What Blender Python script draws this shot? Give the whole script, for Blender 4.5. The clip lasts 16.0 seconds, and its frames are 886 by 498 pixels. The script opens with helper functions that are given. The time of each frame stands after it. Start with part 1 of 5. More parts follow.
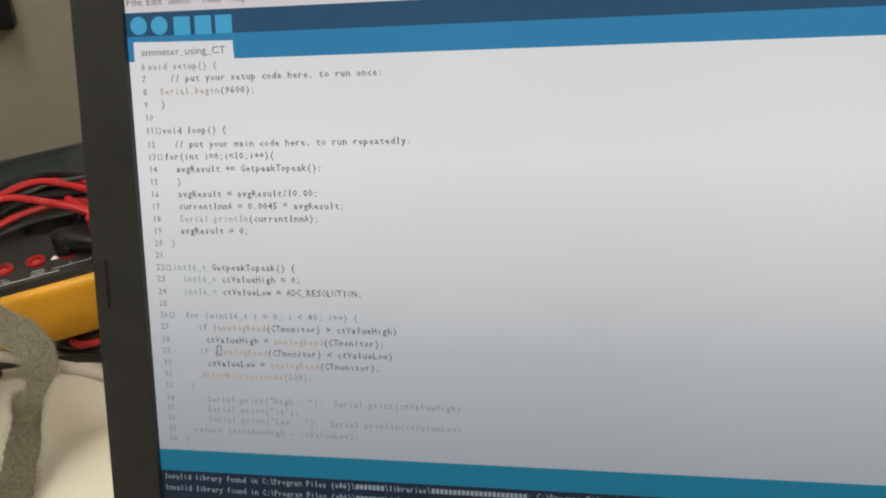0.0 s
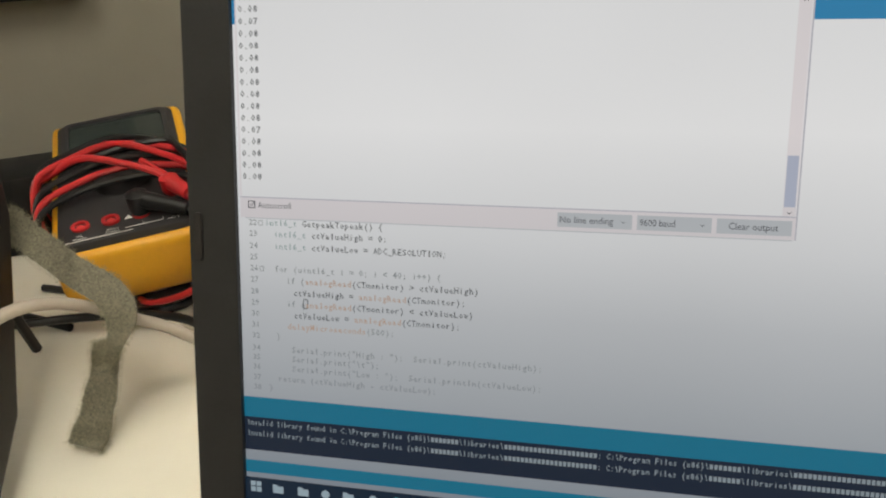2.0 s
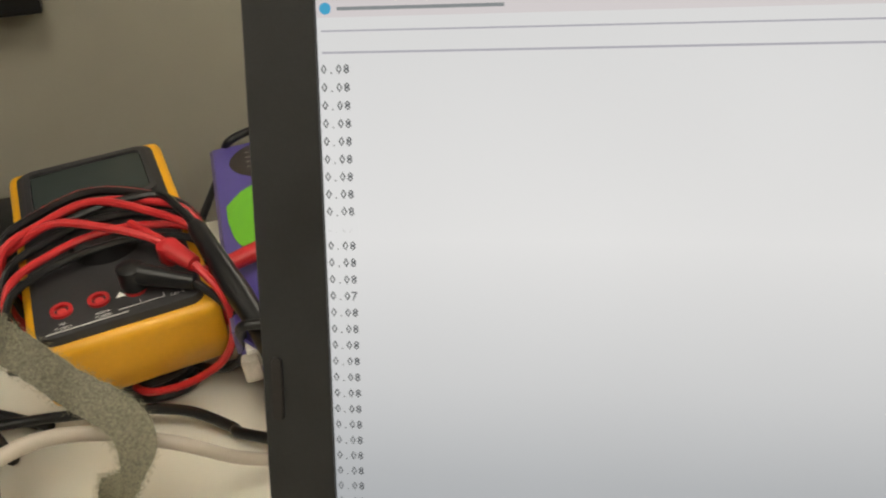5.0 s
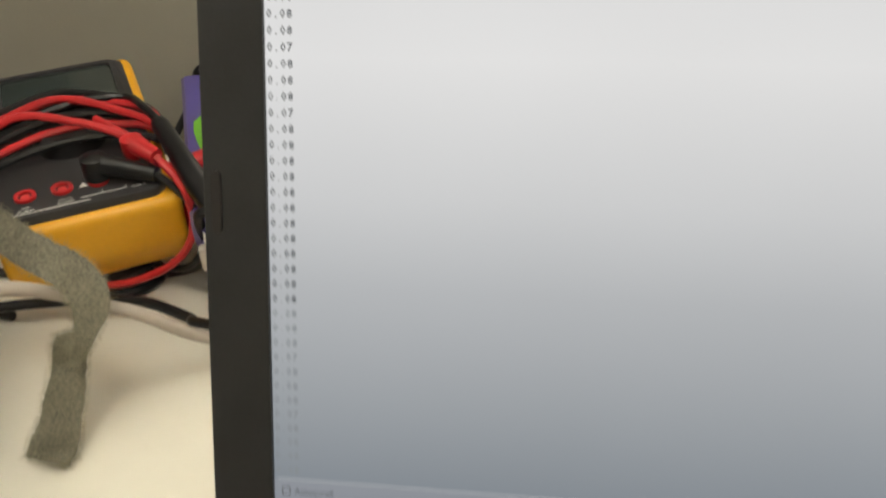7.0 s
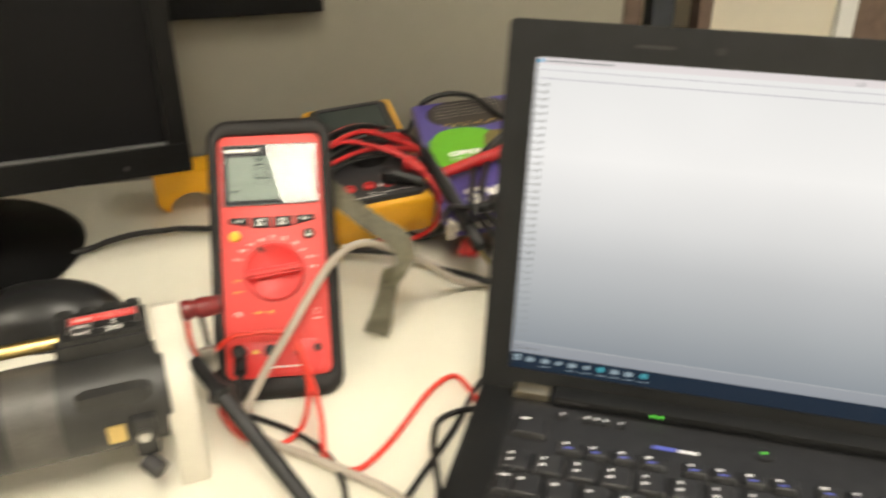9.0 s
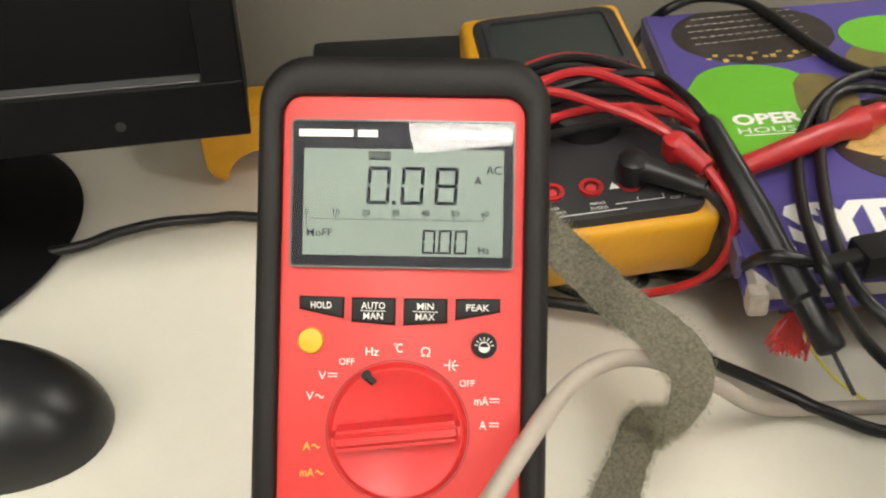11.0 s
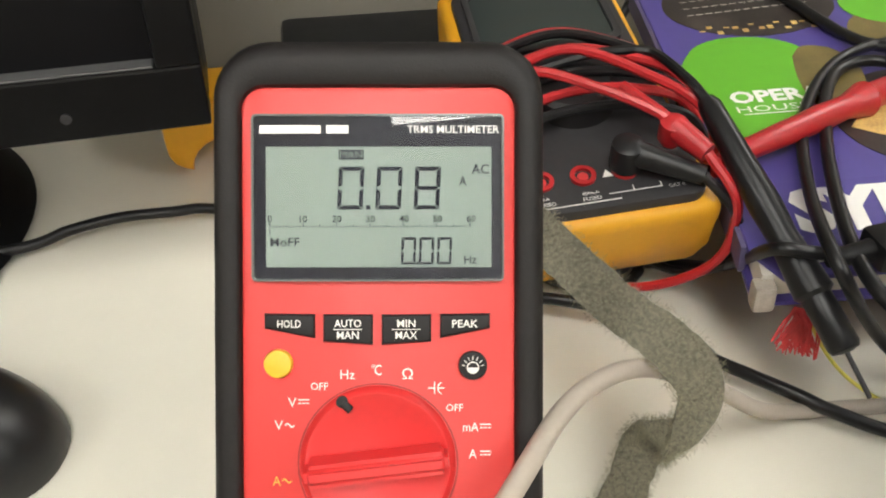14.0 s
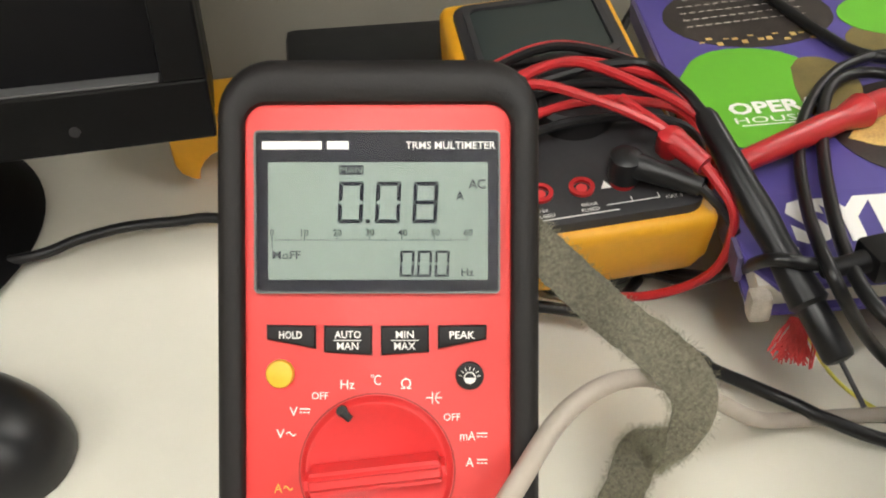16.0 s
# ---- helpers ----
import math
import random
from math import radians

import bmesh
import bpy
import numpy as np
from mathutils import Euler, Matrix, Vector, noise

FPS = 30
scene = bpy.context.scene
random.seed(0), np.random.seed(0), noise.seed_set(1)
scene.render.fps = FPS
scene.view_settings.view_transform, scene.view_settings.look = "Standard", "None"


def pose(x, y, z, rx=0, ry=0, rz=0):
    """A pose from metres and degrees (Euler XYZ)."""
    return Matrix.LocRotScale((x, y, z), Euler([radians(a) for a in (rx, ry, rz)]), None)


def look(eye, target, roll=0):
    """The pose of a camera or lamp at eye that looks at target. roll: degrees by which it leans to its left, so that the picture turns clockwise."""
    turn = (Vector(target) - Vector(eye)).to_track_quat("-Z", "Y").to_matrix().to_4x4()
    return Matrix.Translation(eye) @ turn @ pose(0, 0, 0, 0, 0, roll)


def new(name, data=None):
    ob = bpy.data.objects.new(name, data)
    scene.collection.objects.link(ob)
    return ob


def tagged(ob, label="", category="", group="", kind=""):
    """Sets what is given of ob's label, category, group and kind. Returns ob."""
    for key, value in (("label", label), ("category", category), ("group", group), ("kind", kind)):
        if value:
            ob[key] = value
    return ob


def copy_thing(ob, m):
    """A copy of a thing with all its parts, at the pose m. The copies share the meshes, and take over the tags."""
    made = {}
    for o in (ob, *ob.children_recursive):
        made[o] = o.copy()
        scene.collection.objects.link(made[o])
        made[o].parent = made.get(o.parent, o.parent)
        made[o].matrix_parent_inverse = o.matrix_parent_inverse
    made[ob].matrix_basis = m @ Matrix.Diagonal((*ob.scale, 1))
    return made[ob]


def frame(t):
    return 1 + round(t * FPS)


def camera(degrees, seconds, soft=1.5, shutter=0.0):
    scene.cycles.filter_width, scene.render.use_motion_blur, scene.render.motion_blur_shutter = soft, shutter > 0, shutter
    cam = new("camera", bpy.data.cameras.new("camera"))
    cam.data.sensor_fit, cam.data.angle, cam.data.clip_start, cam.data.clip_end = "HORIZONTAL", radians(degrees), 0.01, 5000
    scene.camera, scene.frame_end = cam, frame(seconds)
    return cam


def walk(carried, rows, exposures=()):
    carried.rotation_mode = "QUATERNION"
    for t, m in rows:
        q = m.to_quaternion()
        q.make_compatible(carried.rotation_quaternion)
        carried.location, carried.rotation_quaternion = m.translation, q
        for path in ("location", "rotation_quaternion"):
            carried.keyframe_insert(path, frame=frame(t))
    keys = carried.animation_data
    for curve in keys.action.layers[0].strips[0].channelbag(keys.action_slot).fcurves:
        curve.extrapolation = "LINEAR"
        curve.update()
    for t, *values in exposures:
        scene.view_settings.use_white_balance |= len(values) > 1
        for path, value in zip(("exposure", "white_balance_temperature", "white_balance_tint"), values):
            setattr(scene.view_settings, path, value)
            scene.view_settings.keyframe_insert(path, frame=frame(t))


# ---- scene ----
cam = camera(54.80, 16.0, soft=2.0, shutter=1.0)
PATH = [
    (0, (0.1465, -0.2065, 0.2496), (-0.0315, 0.6897, -0.1570), -4.28),
    (0.5, (0.1461, -0.2065, 0.2493), (-0.0289, 0.6873, -0.1637), -3.64),
    (1, (0.1419, -0.2097, 0.2479), (-0.0374, 0.6794, -0.1733), -3.17),
    (1.5, (0.1345, -0.2187, 0.2480), (-0.0599, 0.6667, -0.1741), -2.79),
    (2, (0.1317, -0.2221, 0.2484), (-0.0798, 0.6604, -0.1716), -2.96),
    (2.5, (0.1304, -0.2227, 0.2508), (-0.0837, 0.6598, -0.1679), -3.14),
    (3, (0.1225, -0.2206, 0.2500), (-0.1086, 0.6563, -0.1714), -3.61),
    (3.5, (0.0894, -0.1966, 0.2433), (-0.2001, 0.6594, -0.1850), -4.33),
    (4, (0.0562, -0.1597, 0.2422), (-0.1211, 0.7215, -0.1960), -1.76),
    (4.2, (0.0559, -0.1482, 0.2596), (-0.0942, 0.7335, -0.1877), -4.26),
    (6.3, (0.0642, -0.1519, 0.2463), (-0.0505, 0.7382, -0.1948), -0.73),
    (6.5, (0.0658, -0.1561, 0.2412), (-0.0517, 0.7318, -0.2037), -0.75),
    (7, (0.0749, -0.1805, 0.2236), (-0.0424, 0.7058, -0.2244), -0.91),
    (7.5, (0.0873, -0.2127, 0.2219), (-0.0325, 0.6835, -0.2052), -0.95),
    (8, (0.1038, -0.2883, 0.2643), (-0.0289, 0.6122, -0.1498), -0.25),
    (8.2, (0.1098, -0.3291, 0.2924), (-0.0399, 0.5563, -0.1478), -0.18),
    (8.5, (0.1074, -0.3834, 0.3252), (-0.0434, 0.4850, -0.1472), 0.47),
    (8.7, (0.1067, -0.4152, 0.3482), (-0.0791, 0.4472, -0.1227), -0.10),
    (9, (0.0758, -0.4405, 0.3641), (-0.1553, 0.4067, -0.1144), -0.16),
    (9.2, (0.0612, -0.4153, 0.3530), (-0.1779, 0.4209, -0.1406), -0.05),
    (9.5, (0.0192, -0.3272, 0.3306), (-0.2358, 0.4979, -0.1735), 1.21),
    (10, (-0.0489, -0.2123, 0.2908), (-0.3660, 0.5609, -0.2584), 0.22),
    (10.2, (-0.0647, -0.1838, 0.2785), (-0.3897, 0.5789, -0.2807), 0.17),
    (12.3, (-0.0962, -0.1116, 0.2521), (-0.4194, 0.6090, -0.3615), -0.17),
    (12.5, (-0.0960, -0.1098, 0.2524), (-0.4155, 0.6131, -0.3602), -0.20),
    (13, (-0.1002, -0.1095, 0.2500), (-0.4101, 0.6172, -0.3631), 0.14),
    (13.5, (-0.1013, -0.1053, 0.2489), (-0.4013, 0.6239, -0.3661), 0.20),
    (14, (-0.1002, -0.1055, 0.2505), (-0.3976, 0.6235, -0.3661), -0.01),
    (14.5, (-0.1003, -0.1054, 0.2506), (-0.3970, 0.6248, -0.3649), 0.09),
    (15, (-0.0994, -0.1055, 0.2523), (-0.4000, 0.6236, -0.3625), -0.21),
    (15.5, (-0.0980, -0.1055, 0.2540), (-0.4025, 0.6214, -0.3616), -0.37),
    (16, (-0.0968, -0.1072, 0.2556), (-0.4032, 0.6215, -0.3569), -0.35),
]
walk(cam, [(t, look(eye, target, roll)) for t, eye, target, roll in PATH],
     exposures=[(0.0, -0.22, 6800, 8), (3.0, -0.18, 6900, 8), (3.4, 0.06, 6900, 8), (4.0, -0.10, 6950, 8), (4.2, -0.10, 6950, 8), (6.3, -0.1, 6900, 8), (7.5, -0.1, 6900, 8),
                (8.0, -0.2, 6900, 8), (8.5, -0.22, 6900, 8), (9.0, 0.17, 7100, 8), (9.5, 0.35, 7150, 8), (10.2, 0.10, 6850, 9), (12.3, 0.14, 6230, 10), (16.0, 0.14, 6230, 10)])

# ---- world and light ----
ROOM = pose(0, 0, 0, 0, 0, 30)          # the office's walls stand 30 degrees off the laptop's edges
CEIL, FLOOR = 1.90, -0.74               # the desk's top is the level 0
world = bpy.data.worlds.new("world")
world.use_nodes = True
world.node_tree.nodes["Background"].inputs[0].default_value = (0.75, 0.82, 0.9, 1)
world.node_tree.nodes["Background"].inputs[1].default_value = 0.05
scene.world = world
PANEL = 15.0                             # the ceiling panels' glow


# ---- materials ----
def mat(name, color, rough=0.5, metal=0.0, noise_scale=0.0, vary=0.0, bump=0.0, bump_scale=None, spec=0.5, coat=0.0, color2=None, detail=4.0):
    m = bpy.data.materials.new(name)
    m.use_nodes = True
    nt = m.node_tree
    b = nt.nodes["Principled BSDF"]
    b.inputs["Base Color"].default_value = (*color, 1)
    b.inputs["Roughness"].default_value = rough
    b.inputs["Metallic"].default_value = metal
    b.inputs["Specular IOR Level"].default_value = spec
    b.inputs["Coat Weight"].default_value = coat
    b.inputs["Coat Roughness"].default_value = 0.15
    if noise_scale:
        tc = nt.nodes.new("ShaderNodeTexCoord")
        n1 = nt.nodes.new("ShaderNodeTexNoise")
        n1.inputs["Scale"].default_value = noise_scale
        n1.inputs["Detail"].default_value = detail
        n2 = nt.nodes.new("ShaderNodeTexNoise")
        n2.inputs["Scale"].default_value = noise_scale * 14
        n2.inputs["Detail"].default_value = 3
        nt.links.new(tc.outputs["Object"], n1.inputs["Vector"])
        nt.links.new(tc.outputs["Object"], n2.inputs["Vector"])
        mx = nt.nodes.new("ShaderNodeMath")
        mx.operation = "MULTIPLY_ADD"
        mx.inputs[1].default_value = 0.35
        nt.links.new(n2.outputs["Fac"], mx.inputs[0])
        nt.links.new(n1.outputs["Fac"], mx.inputs[2])
        ramp = nt.nodes.new("ShaderNodeValToRGB")
        lo = color2 if color2 else tuple(c * (1 - vary) for c in color)
        ramp.color_ramp.elements[0].color = (*lo, 1)
        ramp.color_ramp.elements[1].color = (*(tuple(min(1, c * (1 + vary)) for c in color) if not color2 else color), 1)
        ramp.color_ramp.elements[0].position, ramp.color_ramp.elements[1].position = 0.42, 0.9
        nt.links.new(mx.outputs[0], ramp.inputs[0])
        nt.links.new(ramp.outputs[0], b.inputs["Base Color"])
        rr = nt.nodes.new("ShaderNodeMapRange")
        rr.inputs[3].default_value, rr.inputs[4].default_value = max(0.03, rough - 0.1), min(1, rough + 0.12)
        nt.links.new(n1.outputs["Fac"], rr.inputs[0])
        nt.links.new(rr.outputs[0], b.inputs["Roughness"])
        if bump:
            n3 = nt.nodes.new("ShaderNodeTexNoise")
            n3.inputs["Scale"].default_value = bump_scale or noise_scale * 20
            n3.inputs["Detail"].default_value = 3
            nt.links.new(tc.outputs["Object"], n3.inputs["Vector"])
            bp = nt.nodes.new("ShaderNodeBump")
            bp.inputs["Strength"].default_value = bump
            bp.inputs["Distance"].default_value = 0.0006
            nt.links.new(n3.outputs["Fac"], bp.inputs["Height"])
            nt.links.new(bp.outputs[0], b.inputs["Normal"])
    return m


def glow(name, color, strength=1.0):
    m = bpy.data.materials.new(name)
    m.use_nodes = True
    b = m.node_tree.nodes["Principled BSDF"]
    b.inputs["Base Color"].default_value = (0.010, 0.010, 0.011, 1)
    b.inputs["Roughness"].default_value = 0.5
    b.inputs["Specular IOR Level"].default_value = 0.05
    b.inputs["Emission Color"].default_value = (*color, 1)
    b.inputs["Emission Strength"].default_value = strength
    return m


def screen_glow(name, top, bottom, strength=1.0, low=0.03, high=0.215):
    """A backlit panel; viewing-angle falloff, bluer towards its lower edge, is painted into its emission."""
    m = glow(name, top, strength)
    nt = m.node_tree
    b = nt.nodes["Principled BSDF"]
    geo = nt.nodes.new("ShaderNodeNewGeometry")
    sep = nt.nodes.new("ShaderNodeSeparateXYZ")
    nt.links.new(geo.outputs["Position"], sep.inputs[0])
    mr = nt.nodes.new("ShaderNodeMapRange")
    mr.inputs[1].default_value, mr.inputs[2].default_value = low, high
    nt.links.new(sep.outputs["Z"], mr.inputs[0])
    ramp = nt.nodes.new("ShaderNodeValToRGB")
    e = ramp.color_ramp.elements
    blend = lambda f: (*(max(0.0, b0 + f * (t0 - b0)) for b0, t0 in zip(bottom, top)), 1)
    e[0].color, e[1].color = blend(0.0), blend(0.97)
    # the peak near 0.75 paints in the bright band of the backlight's flicker
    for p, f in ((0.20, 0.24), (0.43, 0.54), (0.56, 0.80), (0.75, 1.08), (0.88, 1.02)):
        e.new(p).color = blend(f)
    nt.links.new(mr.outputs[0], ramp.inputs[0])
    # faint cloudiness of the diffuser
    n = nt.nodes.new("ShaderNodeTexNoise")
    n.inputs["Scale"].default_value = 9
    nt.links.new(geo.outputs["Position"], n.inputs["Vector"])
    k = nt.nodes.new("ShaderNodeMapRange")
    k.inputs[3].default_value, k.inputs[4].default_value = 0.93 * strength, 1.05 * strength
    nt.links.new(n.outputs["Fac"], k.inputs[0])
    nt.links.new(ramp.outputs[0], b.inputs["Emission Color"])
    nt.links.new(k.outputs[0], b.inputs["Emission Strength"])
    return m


DESK = mat("desk_laminate", (0.80, 0.765, 0.66), 0.38, noise_scale=5, vary=0.035, bump=0.05, bump_scale=900)
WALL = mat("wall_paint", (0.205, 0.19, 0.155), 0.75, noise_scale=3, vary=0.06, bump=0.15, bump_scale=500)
PAINT = mat("cream_paint", (0.74, 0.68, 0.56), 0.6, noise_scale=2, vary=0.05)
WHITE = mat("white_paint", (0.82, 0.82, 0.80), 0.5, noise_scale=3, vary=0.03)
BROWN = mat("brown_curtain", (0.16, 0.11, 0.085), 0.85, noise_scale=30, vary=0.2)
GREYDK = mat("dark_metal_post", (0.05, 0.055, 0.065), 0.4, noise_scale=20, vary=0.2)
CARPET = mat("carpet", (0.10, 0.105, 0.115), 0.95, noise_scale=60, vary=0.4, bump=0.6)
TILE = mat("ceiling_tile", (0.78, 0.78, 0.75), 0.8, noise_scale=8, vary=0.05)
DIFFUSER = glow("panel_diffuser", (1.0, 0.955, 0.86), PANEL)
ALU = mat("aluminium", (0.6, 0.6, 0.6), 0.35, 1.0, noise_scale=40, vary=0.1)

LAPTOP = mat("laptop_black", (0.0110, 0.0115, 0.0125), 0.50, spec=0.30, noise_scale=60, vary=0.25, bump=0.12, bump_scale=2500)
KEYCAP = mat("keycap_black", (0.019, 0.019, 0.021), 0.42, spec=0.45, noise_scale=120, vary=0.3, bump=0.06)
LEGEND = mat("key_legend_white", (0.75, 0.76, 0.78), 0.6)
LEGENDB = mat("key_legend_blue", (0.10, 0.13, 0.55), 0.5)
HINGE = mat("hinge_metal", (0.66, 0.58, 0.44), 0.32, 1.0, noise_scale=60, vary=0.15)
LEDG = glow("green_led", (0.15, 0.9, 0.1), 1.1)
# emission painted in for a highlight under the monitor
SPOTW = glow("white_glint", (0.85, 0.9, 1.0), 2.5)

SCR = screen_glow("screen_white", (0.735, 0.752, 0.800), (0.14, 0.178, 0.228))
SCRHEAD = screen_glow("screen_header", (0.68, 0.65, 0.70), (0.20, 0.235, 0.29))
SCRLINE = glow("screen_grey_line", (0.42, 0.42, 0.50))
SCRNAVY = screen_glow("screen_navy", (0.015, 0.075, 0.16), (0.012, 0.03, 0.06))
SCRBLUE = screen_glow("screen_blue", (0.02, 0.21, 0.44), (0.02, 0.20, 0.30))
SCRTEAL = glow("screen_teal", (0.002, 0.145, 0.255))
SCRCONS = glow("screen_console", (0.006, 0.014, 0.034))
SCRTASK = glow("screen_taskbar", (0.003, 0.014, 0.034))
SCRICON = glow("screen_icon", (0.28, 0.37, 0.44))
SCRICON2 = glow("screen_icon_teal", (0.05, 0.35, 0.45))
SCRBTN = glow("screen_button_blue", (0.05, 0.36, 0.62))
SCRGREY = glow("screen_button", (0.42, 0.45, 0.50))
SCRTHUMB = glow("screen_thumb", (0.38, 0.42, 0.55))
TXT = glow("text_dark", (0.065, 0.07, 0.085))
TXTMID = glow("text_mid", (0.105, 0.115, 0.13))
TXTFAINT = glow("text_faint", (0.235, 0.26, 0.285))
TXTORANGE = glow("text_orange", (0.42, 0.31, 0.26))
TXTTEAL = glow("text_teal", (0.26, 0.34, 0.36))
TXTCON = glow("text_console", (0.22, 0.27, 0.31))

RUBBER = mat("black_rubber", (0.0100, 0.0085, 0.0085), 0.52, spec=0.32, noise_scale=35, vary=0.35, bump=0.15, bump_scale=1500)
REDP = mat("red_plastic", (0.68, 0.050, 0.045), 0.42, noise_scale=25, vary=0.06, bump=0.04, bump_scale=1800)
REDK = mat("red_knob_plastic", (0.66, 0.032, 0.032), 0.38, noise_scale=40, vary=0.08)
LCDGREY = mat("lcd_grey_green", (0.180, 0.228, 0.200), 0.42, noise_scale=20, vary=0.04)
LCDSEG = mat("lcd_segment", (0.008, 0.010, 0.020), 0.6, spec=0.2)
LCDFRAME = mat("lcd_dark_frame", (0.010, 0.010, 0.018), 0.4, spec=0.2)
BTN = mat("black_button", (0.013, 0.012, 0.013), 0.5, spec=0.3, noise_scale=80, vary=0.3)
YBTN = mat("yellow_button", (0.78, 0.47, 0.03), 0.45, noise_scale=60, vary=0.06)
INKW = mat("white_ink", (0.86, 0.84, 0.80), 0.6)
INKY = mat("yellow_ink", (0.80, 0.55, 0.08), 0.6)
INKB = mat("black_ink", (0.012, 0.012, 0.012), 0.6)
FYEL = mat("yellow_plastic", (0.76, 0.37, 0.015), 0.42, noise_scale=22, vary=0.09, bump=0.06, bump_scale=1500)
FGREY = mat("dark_grey_plastic", (0.026, 0.025, 0.027), 0.5, noise_scale=40, vary=0.25, bump=0.08)
FLCD = mat("dark_glass", (0.030, 0.038, 0.036), 0.18)
REDWIRE = mat("red_silicone_wire", (0.45, 0.020, 0.024), 0.35, noise_scale=40, vary=0.12)
REDLEAD = mat("bright_red_lead", (0.70, 0.045, 0.030), 0.35, noise_scale=40, vary=0.10)
LIP = mat("window_edge", (0.16, 0.165, 0.16), 0.15)
BLKWIRE = mat("black_wire", (0.0080, 0.0080, 0.0090), 0.34, spec=0.4, noise_scale=40, vary=0.3)
GRYWIRE = mat("grey_cable", (0.40, 0.35, 0.295), 0.5, noise_scale=30, vary=0.08)
YELWIRE = mat("yellow_wire", (0.75, 0.68, 0.12), 0.45)
STRAP = mat("grey_felt", (0.205, 0.190, 0.140), 0.98, noise_scale=800, vary=0.42, bump=1.0, bump_scale=3500)
STRAP2 = mat("felt_edge", (0.32, 0.30, 0.205), 0.95, noise_scale=700, vary=0.3, bump=0.8, bump_scale=2200)
MONBLK = mat("monitor_black", (0.006, 0.006, 0.0065), 0.36, noise_scale=20, vary=0.3, spec=0.16)
MONSCR = mat("monitor_screen_off", (0.004, 0.004, 0.005), 0.5, noise_scale=6, vary=0.2, spec=0.15)
MONLIP = mat("monitor_lip", (0.09, 0.09, 0.09), 0.4, noise_scale=20, vary=0.2)
MOUSE = mat("mouse_black", (0.013, 0.013, 0.014), 0.34, noise_scale=30, vary=0.3)
CERAMIC = mat("white_ceramic", (0.60, 0.565, 0.49), 0.4, noise_scale=30, vary=0.08)
GROOVE = mat("dial_groove_red", (0.34, 0.02, 0.02), 0.5)
INKPINK = mat("worn_white_ink", (0.78, 0.40, 0.38), 0.6)
MAROON = mat("maroon_plastic", (0.16, 0.012, 0.014), 0.28, noise_scale=30, vary=0.15)
RHEO = mat("rheostat_black", (0.022, 0.022, 0.022), 0.4, noise_scale=25, vary=0.35, bump=0.1)
WIND = mat("winding", (0.10, 0.095, 0.09), 0.45, 0.4, noise_scale=40, vary=0.3)
BRASS = mat("brass", (0.62, 0.46, 0.20), 0.3, 1.0, noise_scale=40, vary=0.15)
STEEL = mat("steel", (0.55, 0.54, 0.52), 0.3, 1.0, noise_scale=40, vary=0.15)
LABELR = mat("label_red", (0.62, 0.05, 0.05), 0.4)
PURPLE = mat("book_purple", (0.085, 0.066, 0.27), 0.35, noise_scale=14, vary=0.10)
GREEN = mat("book_green", (0.14, 0.45, 0.03), 0.35, noise_scale=14, vary=0.06)
OLIVE = mat("book_olive", (0.17, 0.13, 0.045), 0.35, noise_scale=60, vary=0.3)
DARKPH = mat("book_photo_dark", (0.035, 0.028, 0.026), 0.35, noise_scale=55, vary=0.6)
GOLDPH = mat("book_photo_gold", (0.85, 0.62, 0.20), 0.35, noise_scale=60, color2=(0.30, 0.15, 0.05))
PAGES = mat("book_pages", (0.70, 0.66, 0.58), 0.8, noise_scale=30, vary=0.1)
SPINE = mat("book_spine", (0.10, 0.085, 0.17), 0.45, noise_scale=30, vary=0.2)
TASSEL = mat("red_thread", (0.52, 0.05, 0.045), 0.9, noise_scale=150, vary=0.3, bump=0.5)
TORN = mat("torn_card", (0.42, 0.37, 0.31), 0.9, noise_scale=90, vary=0.25, bump=0.5)


# ---- building helpers ----
def part(name, bm, material, parent=None, label="", smooth=False):
    me = bpy.data.meshes.new(name)
    bm.normal_update()
    bm.to_mesh(me)
    bm.free()
    me.materials.append(material)
    if smooth:
        me.polygons.foreach_set("use_smooth", [True] * len(me.polygons))
        me.set_sharp_from_angle(angle=radians(38))
    ob = new(name, me)
    if parent:
        ob.parent = parent
    return tagged(ob, label) if label else ob


def thing(name, m, label, category, group="", kind=""):
    ob = new(name)
    ob.matrix_world = m
    return tagged(ob, label, category, group, kind)


def axes(o, x, y, z):
    m = Matrix.Identity(4)
    for i, v in enumerate((x, y, z, o)):
        m.col[i][:3] = v
    return m


def box(x0, x1, y0, y1, z0, z1, bevel=0.0, seg=2, bm=None):
    b = bmesh.new()
    bmesh.ops.create_cube(b, size=1)
    bmesh.ops.transform(b, matrix=Matrix.Translation(((x0 + x1) / 2, (y0 + y1) / 2, (z0 + z1) / 2)) @ Matrix.Diagonal((x1 - x0, y1 - y0, z1 - z0, 1)), verts=b.verts)
    if bevel:
        bmesh.ops.bevel(b, geom=b.edges[:], offset=bevel, segments=seg, profile=0.6, affect="EDGES")
    return merge(bm, b)


def merge(bm, b):
    if bm is None:
        return b
    me = bpy.data.meshes.new("tmp")
    b.to_mesh(me)
    bm.from_mesh(me)
    bpy.data.meshes.remove(me)
    b.free()
    return bm


def rrect(x0, x1, y0, y1, r, n=6):
    pts = []
    for cx, cy, a in ((x1 - r, y1 - r, 0), (x0 + r, y1 - r, 90), (x0 + r, y0 + r, 180), (x1 - r, y0 + r, 270)):
        for i in range(n + 1):
            t = radians(a + 90 * i / n)
            pts.append((cx + r * math.cos(t), cy + r * math.sin(t)))
    return pts


